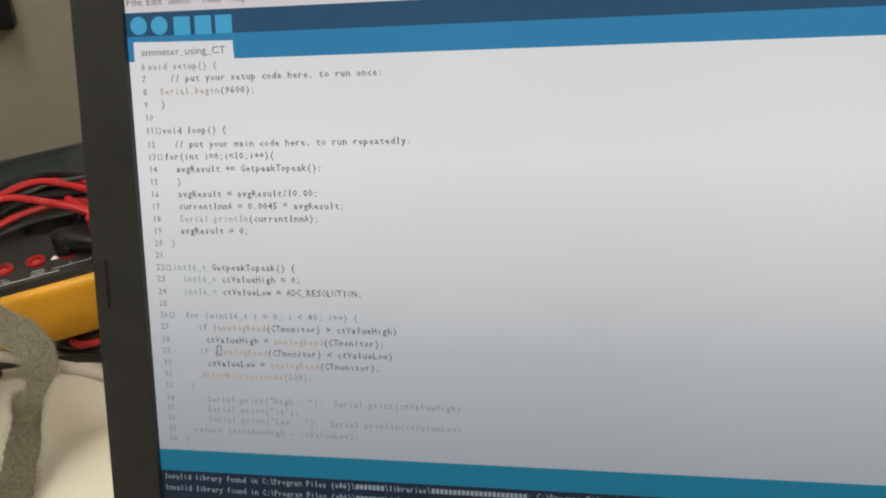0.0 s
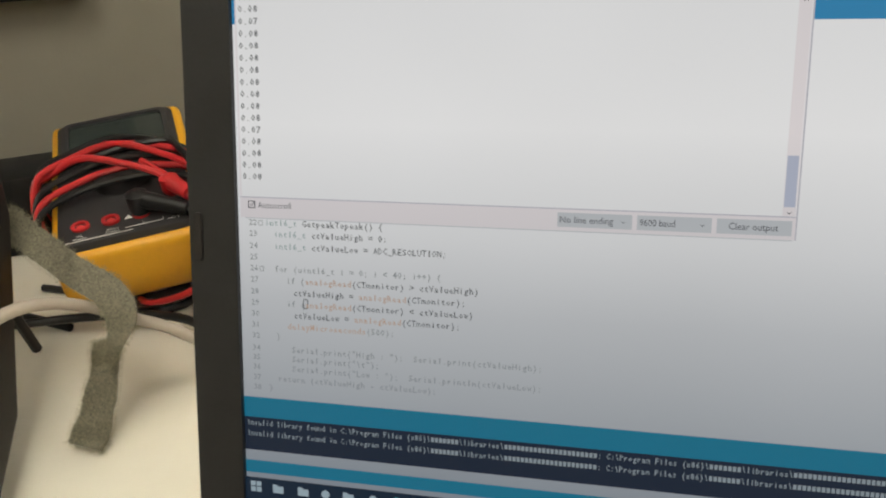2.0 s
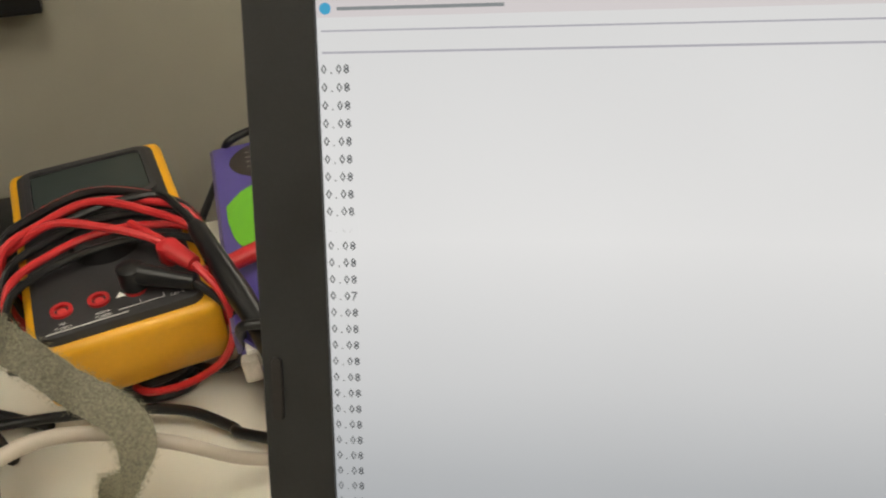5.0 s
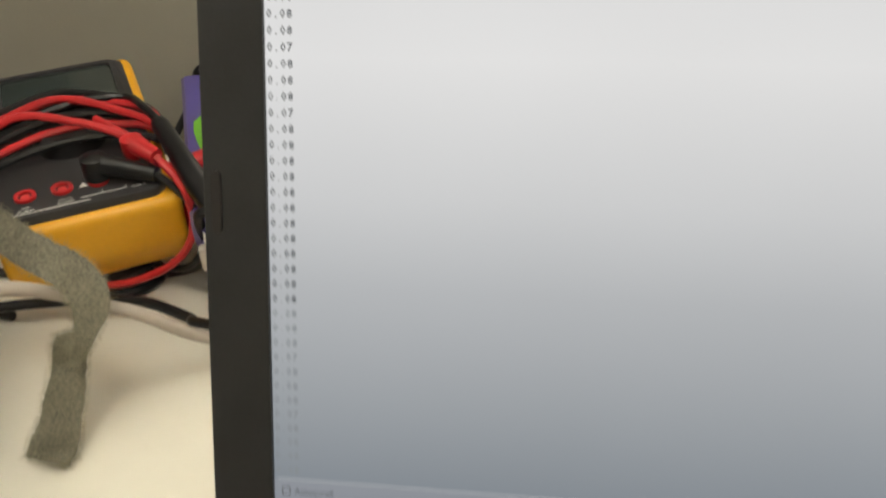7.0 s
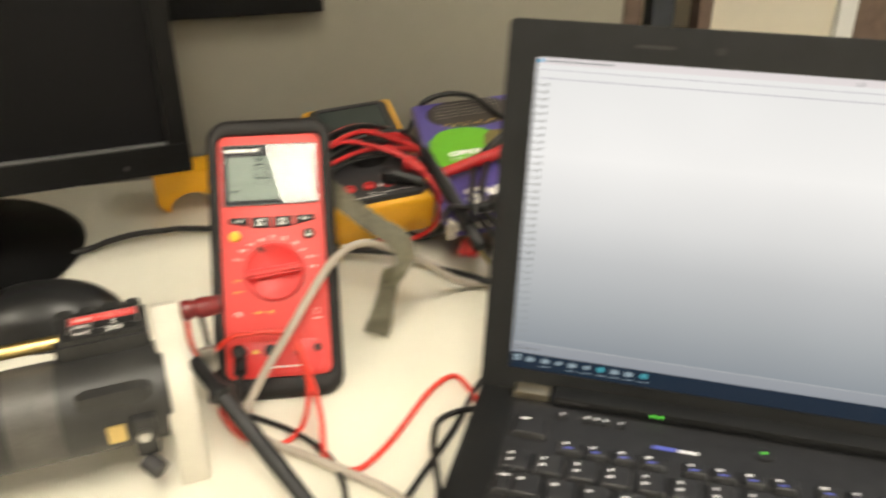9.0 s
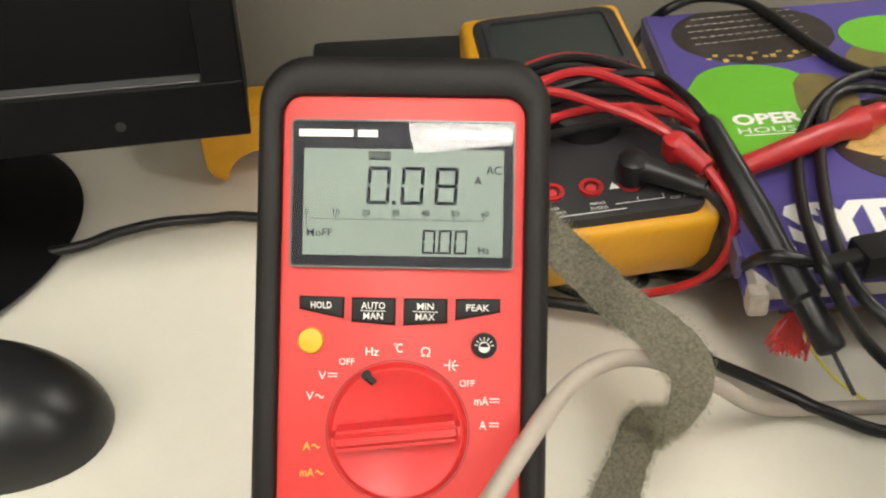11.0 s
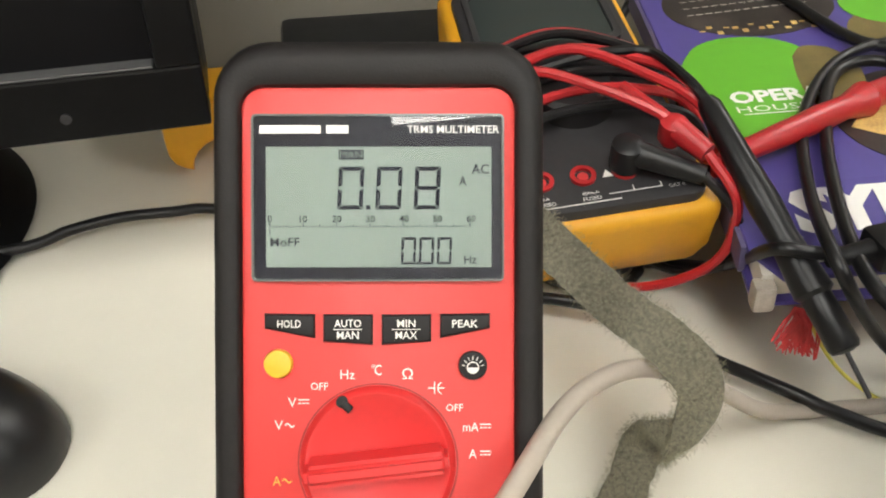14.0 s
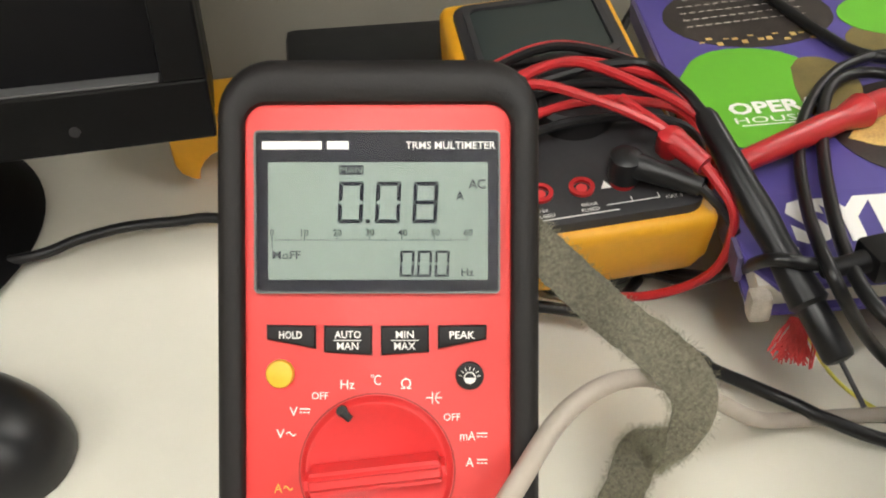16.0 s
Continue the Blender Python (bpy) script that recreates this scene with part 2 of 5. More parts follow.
def plate(pts, z0, z1, bevel=0.0, seg=2, bm=None, both=False):
    """An outline in x and y, given depth, its upper edge rounded."""
    b = bmesh.new()
    f = b.faces.new([b.verts.new((x, y, z0)) for x, y in pts])
    top = bmesh.ops.extrude_face_region(b, geom=[f])
    tv = [v for v in top["geom"] if isinstance(v, bmesh.types.BMVert)]
    bmesh.ops.translate(b, vec=(0, 0, z1 - z0), verts=tv)
    bmesh.ops.recalc_face_normals(b, faces=b.faces)
    if bevel:
        es = [e for e in b.edges if all(abs(v.co.z - z1) < 1e-7 for v in e.verts) or (both and all(abs(v.co.z - z0) < 1e-7 for v in e.verts))]
        bmesh.ops.bevel(b, geom=es, offset=bevel, segments=seg, profile=0.55, affect="EDGES")
    return merge(bm, b)


def ring_plate(outer, inner, z0, z1, bm=None):
    """A frame between two outlines with the same number of points."""
    b = bmesh.new()
    n = len(outer)
    vs = [[b.verts.new((x, y, z)) for x, y in pts] for z in (z0, z1) for pts in (outer, inner)]
    for i in range(n):
        j = (i + 1) % n
        b.faces.new((vs[2][i], vs[2][j], vs[3][j], vs[3][i]))
        b.faces.new((vs[0][i], vs[1][i], vs[1][j], vs[0][j]))
        b.faces.new((vs[0][i], vs[0][j], vs[2][j], vs[2][i]))
        b.faces.new((vs[1][i], vs[3][i], vs[3][j], vs[1][j]))
    bmesh.ops.recalc_face_normals(b, faces=b.faces)
    return merge(bm, b)


def disc(cx, cy, r, z0, z1, n=32, bevel=0.0, bm=None, ry=None):
    return plate([(cx + r * math.cos(2 * math.pi * i / n), cy + (ry or r) * math.sin(2 * math.pi * i / n)) for i in range(n)], z0, z1, bevel, 2, bm)


def lathe(profile, n=24, bm=None, m=None):
    """Turns (radius, height) pairs about z."""
    b = bmesh.new()
    rings = [[b.verts.new((r * math.cos(2 * math.pi * i / n), r * math.sin(2 * math.pi * i / n), h)) for i in range(n)] for r, h in profile]
    for a, c in zip(rings, rings[1:]):
        for i in range(n):
            b.faces.new((a[i], a[(i + 1) % n], c[(i + 1) % n], c[i]))
    b.faces.new(rings[0][::-1])
    b.faces.new(rings[-1])
    bmesh.ops.recalc_face_normals(b, faces=b.faces)
    if m is not None:
        bmesh.ops.transform(b, matrix=m, verts=b.verts)
    return merge(bm, b)


def along(p, q):
    """A matrix that lays the z axis from p towards q."""
    d = Vector(q) - Vector(p)
    return Matrix.Translation(p) @ d.to_track_quat("Z", "Y").to_matrix().to_4x4()


def rod(p, q, r, n=16, bm=None, r2=None):
    return lathe([(r, 0), (r2 if r2 is not None else r, (Vector(q) - Vector(p)).length)], n, bm, along(p, q))


def curve(points, per=8):
    """A smooth line through the points."""
    P = [Vector(p) for p in points]
    P = [2 * P[0] - P[1], *P, 2 * P[-1] - P[-2]]
    out = []
    for i in range(1, len(P) - 2):
        a, b, c, d = P[i - 1 : i + 3]
        for k in range(per):
            t = k / per
            out.append(0.5 * (2 * b + (c - a) * t + (2 * a - 5 * b + 4 * c - d) * t * t + (3 * b - a - 3 * c + d) * t ** 3))
    return [*out, P[-2]]


def tube(points, r, n=10, per=8, bm=None):
    pts = curve(points, per)
    b = bmesh.new()
    up, rings = None, []
    for i, p in enumerate(pts):
        t = (pts[min(i + 1, len(pts) - 1)] - pts[max(i - 1, 0)]).normalized()
        if up is None:
            up = t.orthogonal().normalized()
        up = (up - t * up.dot(t)).normalized()
        s = t.cross(up)
        rings.append([b.verts.new(p + r * (up * math.cos(2 * math.pi * k / n) + s * math.sin(2 * math.pi * k / n))) for k in range(n)])
    for a, c in zip(rings, rings[1:]):
        for k in range(n):
            b.faces.new((a[k], a[(k + 1) % n], c[(k + 1) % n], c[k]))
    b.faces.new(rings[0][::-1])
    b.faces.new(rings[-1])
    bmesh.ops.recalc_face_normals(b, faces=b.faces)
    return merge(bm, b)


def letters(name, text, material, parent, x, y, z, width=None, height=None, align=0.0, lift=0.0001, label="", bold=0.0):
    """Raised lettering in the parent's x-y plane: cap height and width in metres, starting at x (align 0) or centred there (0.5)."""
    cu = bpy.data.curves.new("lettering", "FONT")
    cu.body = text
    cu.resolution_u = 2
    cu.offset = bold
    tmp = bpy.data.objects.new("lettering", cu)
    scene.collection.objects.link(tmp)
    me = bpy.data.meshes.new_from_object(tmp.evaluated_get(bpy.context.evaluated_depsgraph_get()))
    bpy.data.objects.remove(tmp)
    bpy.data.curves.remove(cu)
    co = np.array([v.co[:] for v in me.vertices])
    w0, h0 = co[:, 0].max() - co[:, 0].min(), 0.69
    sy = height / h0 if height else width / w0
    sx = width / w0 if width else sy
    co = (co - (co[:, 0].min(), 0, 0)) * (sx, sy, 1)
    co += (x - align * sx * w0, y, z + lift)
    me.vertices.foreach_set("co", co.ravel())
    me.materials.clear()
    me.materials.append(material)
    ob = new(name, me)
    ob.parent = parent
    return tagged(ob, label) if label else ob


GLYPHS = {}


def glyph(ch):
    if ch not in GLYPHS:
        cu = bpy.data.curves.new("glyph", "FONT")
        cu.body = ch
        cu.resolution_u = 1
        cu.offset = 0.012
        tmp = bpy.data.objects.new("glyph", cu)
        scene.collection.objects.link(tmp)
        me = bpy.data.meshes.new_from_object(tmp.evaluated_get(bpy.context.evaluated_depsgraph_get()))
        bpy.data.objects.remove(tmp)
        bpy.data.curves.remove(cu)
        co = np.array([v.co[:2] for v in me.vertices]).reshape(-1, 2)
        GLYPHS[ch] = (co, [tuple(p.vertices) for p in me.polygons])
        bpy.data.meshes.remove(me)
    return GLYPHS[ch]


def mono(name, text, material, parent, x, y, z, pitch, height):
    """One line of fixed-pitch lettering, starting at x."""
    verts, faces = [], []
    for i, ch in enumerate(text):
        if ch == " ":
            continue
        co, polys = glyph(ch)
        w = co[:, 0].max() - co[:, 0].min()
        want = min(max(w * height / 0.69, pitch * (0.25 if ch in "ilIj1.,:;'|!()[]" else 0.62 if ch.isalnum() else 0.3)), pitch * 0.86)
        n = len(verts)
        cx = x + pitch * (i + 0.5)
        verts += [(cx + ((px - co[:, 0].min()) / w - 0.5) * want, y + py * height / 0.69, z + 0.0001) for px, py in co]
        faces += [tuple(n + k for k in p) for p in polys]
    me = bpy.data.meshes.new(name)
    me.from_pydata(verts, [], faces)
    me.materials.append(material)
    ob = new(name, me)
    ob.parent = parent
    return ob


# ---- the room ----
def setting(name, bm, material, label, category, m=ROOM):
    ob = part(name, bm, material)
    ob.matrix_world = m
    return tagged(ob, label, category, kind="structure")


WB = 0.458                               # the back wall's face, along the room's depth
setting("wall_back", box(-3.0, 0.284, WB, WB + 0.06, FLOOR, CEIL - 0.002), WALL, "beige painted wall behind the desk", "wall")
setting("wall_far", box(-3.0, 4.0, 3.2, 3.3, FLOOR, CEIL - 0.002), PAINT, "cream painted far wall", "wall")
setting("wall_left", box(-3.06, -3.003, -4.0, 3.2, FLOOR, CEIL - 0.002), PAINT, "cream painted side wall", "wall")
setting("wall_right", box(4.003, 4.06, -4.0, 3.2, FLOOR, CEIL - 0.002), PAINT, "cream painted side wall", "wall")
setting("wall_behind", box(-3.0, 4.0, -4.06, -4.003, FLOOR, CEIL - 0.002), PAINT, "cream painted wall of the office", "wall")
setting("floor", box(-3.1, 4.1, -4.1, 3.3, FLOOR - 0.05, FLOOR), CARPET, "dark grey office carpet", "floor")
setting("ceiling", box(-3.1, 4.1, -4.1, 3.3, CEIL, CEIL + 0.05), TILE, "white tiled office ceiling", "ceiling")
# what shows past the end of the wall
for x0, x1, b, material, label in ((0.86, 0.91, 1.6, BROWN, "brown window post"), (0.95, 1.015, 1.62, GREYDK, "dark metal window post"),
                                   (1.075, 1.115, 1.6, BROWN, "brown window post")):
    setting("window_post", box(x0, x1, b, b + 0.05, FLOOR, CEIL - 0.003, 0.004), material, label, "window post")
setting("trim", box(1.115, 1.54, 1.66, 1.7, FLOOR, CEIL - 0.003), PAINT, "cream window blind", "blind")
setting("trim", box(1.54, 1.60, 1.64, 1.7, FLOOR, CEIL - 0.003, 0.004), WHITE, "white window jamb", "window jamb")
setting("trim", box(1.60, 2.6, 1.66, 1.72, FLOOR, CEIL - 0.003), BROWN, "brown curtain beside the window", "curtain")
shelf = setting("wall_rail", box(-0.9, -0.05, WB - 0.022, WB - 0.001, 0.166, 0.30, 0.002), MONBLK, "black rail along the wall above the desk", "rail")

desk = thing("desk", ROOM, "cream laminate office desk against the wall", "desk")
part("desktop", box(-1.5, 1.5, -0.42, WB - 0.001, -0.028, 0.0, 0.003), DESK, desk)
for x in (-1.47, 1.44):
    part("leg", box(x, x + 0.03, -0.38, WB - 0.03, FLOOR, -0.028), DESK, desk)


def ceiling_light(a, b):
    lamp = thing("ceiling_light", ROOM @ pose(a, b, CEIL), "recessed white fluorescent ceiling panel, lit", "ceiling light", "ceiling lights")
    part("frame", ring_plate(rrect(-0.32, 0.32, -0.62, 0.62, 0.005, 1), rrect(-0.297, 0.297, -0.597, 0.597, 0.005, 1), -0.012, -0.0005), WHITE, lamp)
    part("diffuser", box(-0.295, 0.295, -0.595, 0.595, -0.008, -0.001), DIFFUSER, lamp)
    return lamp


first = ceiling_light(-0.210, -1.005)
for a, b in ((-2.0, -1.02), (1.9, -1.02), (-0.188, -3.35), (1.9, -3.35), (1.9, 1.2)):
    copy_thing(first, ROOM @ pose(a, b, CEIL))

# ---- the laptop ----
TH, SH = 0.2645, 0.0366                  # the lid's lean and the height of the display's lower edge
LID = axes((0, 0, SH), (1, 0, 0), (0, math.sin(TH), math.cos(TH)), (0, -math.cos(TH), math.sin(TH)))
SW, SV = 0.3442, 0.1936                  # a 15.6 inch display
laptop = thing("laptop", pose(0, 0, 0), "black business laptop, open and switched on, worn", "laptop")


def lid_part(name, bm, material, label="", parent=None, smooth=False):
    ob = part(name, bm, material, parent or laptop, label, smooth)
    if parent is None:
        ob.matrix_local = LID
    return ob


B = 0.0173
lid_part("lid", plate(rrect(-B, SW + B, -0.022, SV + 0.0206, 0.006), -0.013, -0.0062, 0.001), LAPTOP, smooth=True)
bezel = lid_part("bezel", ring_plate(rrect(-B, SW + B, -0.022, SV + 0.0206, 0.004), rrect(0, SW, 0, SV, 0.0002), -0.0062, 0.0022), LAPTOP, "matt black screen bezel")
part("seam", ring_plate(rrect(-B - 0.0006, SW + B + 0.0006, -0.0226, SV + 0.0212, 0.0045), rrect(-B + 0.0012, SW + B - 0.0012, -0.0208, SV + 0.0194, 0.003), -0.0058, 0.0012), KEYCAP, bezel)
for x, y in ((-0.0138, 0.098), (SW + 0.0138, 0.098)):
    part("bumper", plate(rrect(x - 0.0014, x + 0.0014, y - 0.0085, y + 0.0085, 0.0013), 0.0022, 0.0031, 0.0004), RUBBER, bezel, "black rubber bumper")
part("latch_slot", plate(rrect(0.0555, 0.0765, SV + 0.0085, SV + 0.0105, 0.0008), 0.0022, 0.0026), FGREY, bezel)
part("webcam", disc(SW / 2 - 0.07, SV + 0.0095, 0.0022, 0.0022, 0.0026, 16), KEYCAP, bezel)
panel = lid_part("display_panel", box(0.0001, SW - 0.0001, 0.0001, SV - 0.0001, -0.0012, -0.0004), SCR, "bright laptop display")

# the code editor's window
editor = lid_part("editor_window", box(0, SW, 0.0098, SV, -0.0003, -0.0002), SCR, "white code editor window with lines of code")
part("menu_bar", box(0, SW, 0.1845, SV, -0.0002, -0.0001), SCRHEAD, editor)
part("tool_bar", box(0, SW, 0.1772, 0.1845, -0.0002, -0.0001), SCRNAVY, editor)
part("tab_bar", box(0, SW, 0.1695, 0.1772, -0.0002, -0.0001), SCRBLUE, editor)
part("tab", plate([(0.002, 0.1690), (0.0354, 0.1690), (0.0352, 0.1750), (0.002, 0.1755)], -0.0001, 0.0), SCR, editor)
part("status_bar", box(0, SW, 0.0330, 0.0405, -0.0002, -0.0001), SCRTEAL, editor)
part("console", box(0, SW, 0.0205, 0.0330, -0.0002, -0.0001), SCRCONS, editor)
part("bottom_bar", box(0, SW, 0.0118, 0.0165, -0.0002, -0.0001), SCRTEAL, editor)
for x, v in ((0.0042, 0.1805), (0.0112, 0.1803)):
    part("tool_button", disc(x, v, 0.0028, -0.0001, 0.0, 20), SCRBTN, editor)
for x in (0.0188, 0.0258, 0.0326):
    part("tool_button", box(x - 0.0027, x + 0.0027, 0.1772, 0.1828, -0.0001, 0.0), SCRBTN, editor)
for x, t in ((0.0008, "File"), (0.0076, "Edit"), (0.0148, "Sketch"), (0.0258, "Tools"), (0.0352, "Help")):
    letters("menu_word", t, TXTMID, editor, x, 0.1866, 0.0, height=0.0022, width=0.00105 * len(t) + 0.001)
letters("tab_word", "ammeter_using_CT", TXTMID, editor, 0.0046, 0.1712, 0.0002, width=0.0282, height=0.0022)
CW = 0.001685                            # the width of one character of the code
D, O, T, F_ = TXTMID, TXTORANGE, TXTTEAL, TXTFAINT
# low lines mostly take the fainter text, washed out by the viewing angle
CODE = [
    (6, 0.1668, 0.0062, [("void setup() {", F_)]),
    (7, 0.1630, 0.0136, [("// put your setup code here, to run once:", D)]),
    (8, 0.1590, 0.0098, [("Serial", O), (".", D), ("begin", O), ("(9600);", D)]),
    (9, 0.1550, 0.0098, [("}", D)]),
    (10, 0.1510, 0.0098, []),
    (11, 0.1468, 0.0096, [("void loop() {", D)]),
    (12, 0.1424, 0.0134, [("// put your main code here, to run repeatedly:", D)]),
    (13, 0.1385, 0.0098, [("for(int i=0;i<10;i++){", D)]),
    (14, 0.1345, 0.0134, [("avgResult += GetpeakTopeak();", D)]),
    (15, 0.1305, 0.0134, [("}", F_)]),
    (16, 0.1265, 0.0134, [("avgResult = avgResult/10.00;", D)]),
    (17, 0.1225, 0.0134, [("currentInmA = 0.0045 * avgResult;", D)]),
    (18, 0.1185, 0.0134, [("Serial.println", O), ("(currentInmA);", D)]),
    (19, 0.1146, 0.0134, [("avgResult = 0;", D)]),
    (20, 0.1106, 0.0098, [("}", F_)]),
    (21, 0.1066, 0.0098, []),
    (22, 0.1026, 0.0098, [("int16_t ", T), ("GetpeakTopeak() {", D)]),
    (23, 0.0987, 0.0130, [("int16_t ", T), ("ctValueHigh = 0;", D)]),
    (24, 0.0945, 0.0130, [("int16_t ", T), ("ctValueLow = ADC_RESOLUTION;", D)]),
    (25, 0.0905, 0.0130, []),
    (26, 0.0866, 0.0130, [("for (uint16_t i = 0; i < 40; i++) {", F_)]),
    (27, 0.0826, 0.0172, [("if (", F_), ("analogRead", O), ("(CTmonitor)", D), (" > ctValueHigh)", D)]),
    (28, 0.0784, 0.0196, [("ctValueHigh = ", D), ("analogRead", O), ("(CTmonitor);", D)]),
    (29, 0.0744, 0.0172, [("if (", F_), ("analogRead", O), ("(CTmonitor)", D), (" < ctValueLow)", D)]),
    (30, 0.0704, 0.0196, [("ctValueLow = ", D), ("analogRead", O), ("(CTmonitor);", D)]),
    (31, 0.0664, 0.0172, [("delayMicroseconds", O), ("(500);", F_)]),
    (32, 0.0625, 0.0130, [("}", F_)]),
    (34, 0.0580, 0.0186, [('Serial.print("High : ");  Serial.print(ctValueHigh);', F_)]),
    (35, 0.0546, 0.0186, [('Serial.print("\\t");', F_)]),
    (36, 0.0511, 0.0186, [('Serial.print("Low : ");  Serial.println(ctValueLow);', F_)]),
    (37, 0.0472, 0.0134, [("return (ctValueHigh - ctValueLow);", F_)]),
    (38, 0.0436, 0.0098, [("}", F_)]),
]
for number, v, x, words in CODE:
    mono("line_number", str(number), F_, editor, 0.0040, v, 0.0, 0.0015, 0.0020)
    for t, material in words:
        mono("code_text", t, material, editor, x, v, 0.0, CW, 0.0021)
        x += CW * len(t)
for v in (0.1480, 0.1397, 0.1037, 0.0877):
    part("fold_box", ring_plate(rrect(0.0074, 0.0090, v - 0.0012, v + 0.0006, 0.0001, 1), rrect(0.0076, 0.0088, v - 0.0010, v + 0.0004, 0.0001, 1), -0.0001, 0.0), F_, editor)
for v in (0.0300, 0.0260):
    x = 0.0010
    for t in ("Invalid library found in C:\\Program Files (x86)\\", 7, "\\libraries\\", 22, ": C:\\Program Files (x86)\\", 7, "\\libraries\\", 22):
        n = t if isinstance(t, int) else len(t)
        if isinstance(t, int):
            for k in range(n):
                part("console_bar", box(x + 0.00141 * (k + 0.12), x + 0.00141 * (k + 0.85), v, v + 0.0016, -0.0001, 0.0), TXTCON, editor)
        else:
            mono("console_text", t, TXTCON, editor, x, v, 0.0, 0.00141, 0.0020)
        x += 0.00141 * n
part("text_cursor", ring_plate(rrect(0.0232, 0.0250, 0.0740, 0.0775, 0.0003, 1), rrect(0.0235, 0.0247, 0.0743, 0.0772, 0.0002, 1), -0.0001, 0.0), TXTMID, editor)

# the taskbar
taskbar = lid_part("taskbar", box(0, SW, 0, 0.0104, 0.0009, 0.0010), SCRTASK, "dark taskbar with small icons")
for i, x in enumerate((0.0042, 0.0127, 0.0223, 0.0307, 0.0392, 0.0483, 0.0570, 0.0655, 0.0742, 0.0833)):
    if i == 0:
        for dx, dy in ((-0.0011, -0.0011), (0.0011, -0.0011), (-0.0011, 0.0011), (0.0011, 0.0011)):
            part("icon", box(x + dx - 0.0009, x + dx + 0.0009, 0.0070 + dy - 0.0009, 0.0070 + dy + 0.0009, 0.0010, 0.0011), SCRICON, taskbar)
    elif i in (6, 9):
        part("icon", disc(x, 0.0068, 0.0019, 0.0010, 0.0011, 14), SCRICON2, taskbar)
    elif i in (3, 5):
        part("icon", disc(x, 0.0068, 0.0016, 0.0010, 0.0011, 5 + i), SCRICON, taskbar)
    else:
        part("icon", plate([(x - 0.002, 0.0052), (x + 0.002, 0.0052), (x + 0.002, 0.0078), (x, 0.0078), (x - 0.0004, 0.0084), (x - 0.002, 0.0084)], 0.0010, 0.0011), SCRICON, taskbar)
    if i in (2, 4, 5, 6, 7, 8, 9):
        part("underline", box(x - 0.003, x + 0.003, 0.0028, 0.0032, 0.0010, 0.0011), SCRICON, taskbar)
for x in (0.2480, 0.2550, 0.2620, 0.2690, 0.2760, 0.2860):
    part("tray_icon", box(x - 0.0012, x + 0.0012, 0.0045, 0.0068, 0.0010, 0.0011), SCRICON, taskbar)


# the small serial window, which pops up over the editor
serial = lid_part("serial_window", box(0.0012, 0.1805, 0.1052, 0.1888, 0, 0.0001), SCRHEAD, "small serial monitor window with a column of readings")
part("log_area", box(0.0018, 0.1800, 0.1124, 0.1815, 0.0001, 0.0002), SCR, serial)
part("border", box(0.0012, 0.1802, 0.1120, 0.1124, 0.0001, 0.0002), SCRLINE, serial)
part("window_edge", box(0.1802, 0.1806, 0.1052, 0.1888, 0.0001, 0.0002), SCRLINE, serial)
part("bottom_edge", box(0.0028, 0.1795, 0.1049, 0.1052, 0.0, 0.0001), SCRGREY, serial)
part("entry_field", box(0.0018, 0.1600, 0.1830, 0.1868, 0.0001, 0.0002), SCR, serial)
part("send_button", box(0.1620, 0.1790, 0.1826, 0.1872, 0.0001, 0.0002), SCRGREY, serial)
letters("send_word", "Send", TXT, serial, 0.1705, 0.1840, 0.0003, height=0.0021, align=0.5)
part("scroll_bar", box(0.1762, 0.1798, 0.1125, 0.1812, 0.0002, 0.0003), SCRHEAD, serial)
part("scroll_thumb", box(0.1764, 0.1796, 0.1152, 0.1305, 0.0003, 0.0004), SCRTHUMB, serial)
for v, s in ((0.1138, -1), (0.1745, 1)):
    part("scroll_arrow", plate([(0.1772, v), (0.1780, v + 0.0008 * s), (0.1788, v), (0.1780, v + 0.0004 * s)], 0.0003, 0.0005), TXT, serial)
part("check_box", ring_plate(rrect(0.0040, 0.0066, 0.1084, 0.1110, 0.0002, 1), rrect(0.0043, 0.0063, 0.1087, 0.1107, 0.0002, 1), 0.0001, 0.0002), TXT, serial)
part("check_mark", plate([(0.0045, 0.1097), (0.0051, 0.1090), (0.0062, 0.1103), (0.0061, 0.1106), (0.0051, 0.1093), (0.0046, 0.1099)], 0.0001, 0.0002), TXT, serial)
letters("check_word", "Autoscroll", TXTMID, serial, 0.0076, 0.1086, 0.0002, width=0.0120, height=0.0021)
for x0, x1, t in ((0.1094, 0.1325, "No line ending"), (0.1340, 0.1562, "9600 baud"), (0.1577, 0.1792, "Clear output")):
    part("button", box(x0, x1, 0.1064, 0.1110, 0.0001, 0.0002), SCRGREY, serial)
    letters("button_word", t, TXT, serial, x0 + (0.0008 if t[0] != "C" else 0.0035), 0.1078, 0.0003, width=0.00118 * len(t), height=0.0021)
    if t[0] != "C":
        part("arrow", plate([(x1 - 0.0035, 0.1090), (x1 - 0.0027, 0.1082), (x1 - 0.0019, 0.1090), (x1 - 0.0027, 0.1085)], 0.0002, 0.0004), TXTMID, serial)
for i in range(16):
    mono("reading", "0.07" if i in (4, 13) else "0.08", TXTMID, serial, 0.0023, 0.1183 + 0.00393 * i, 0.0003, 0.00182, 0.0021)

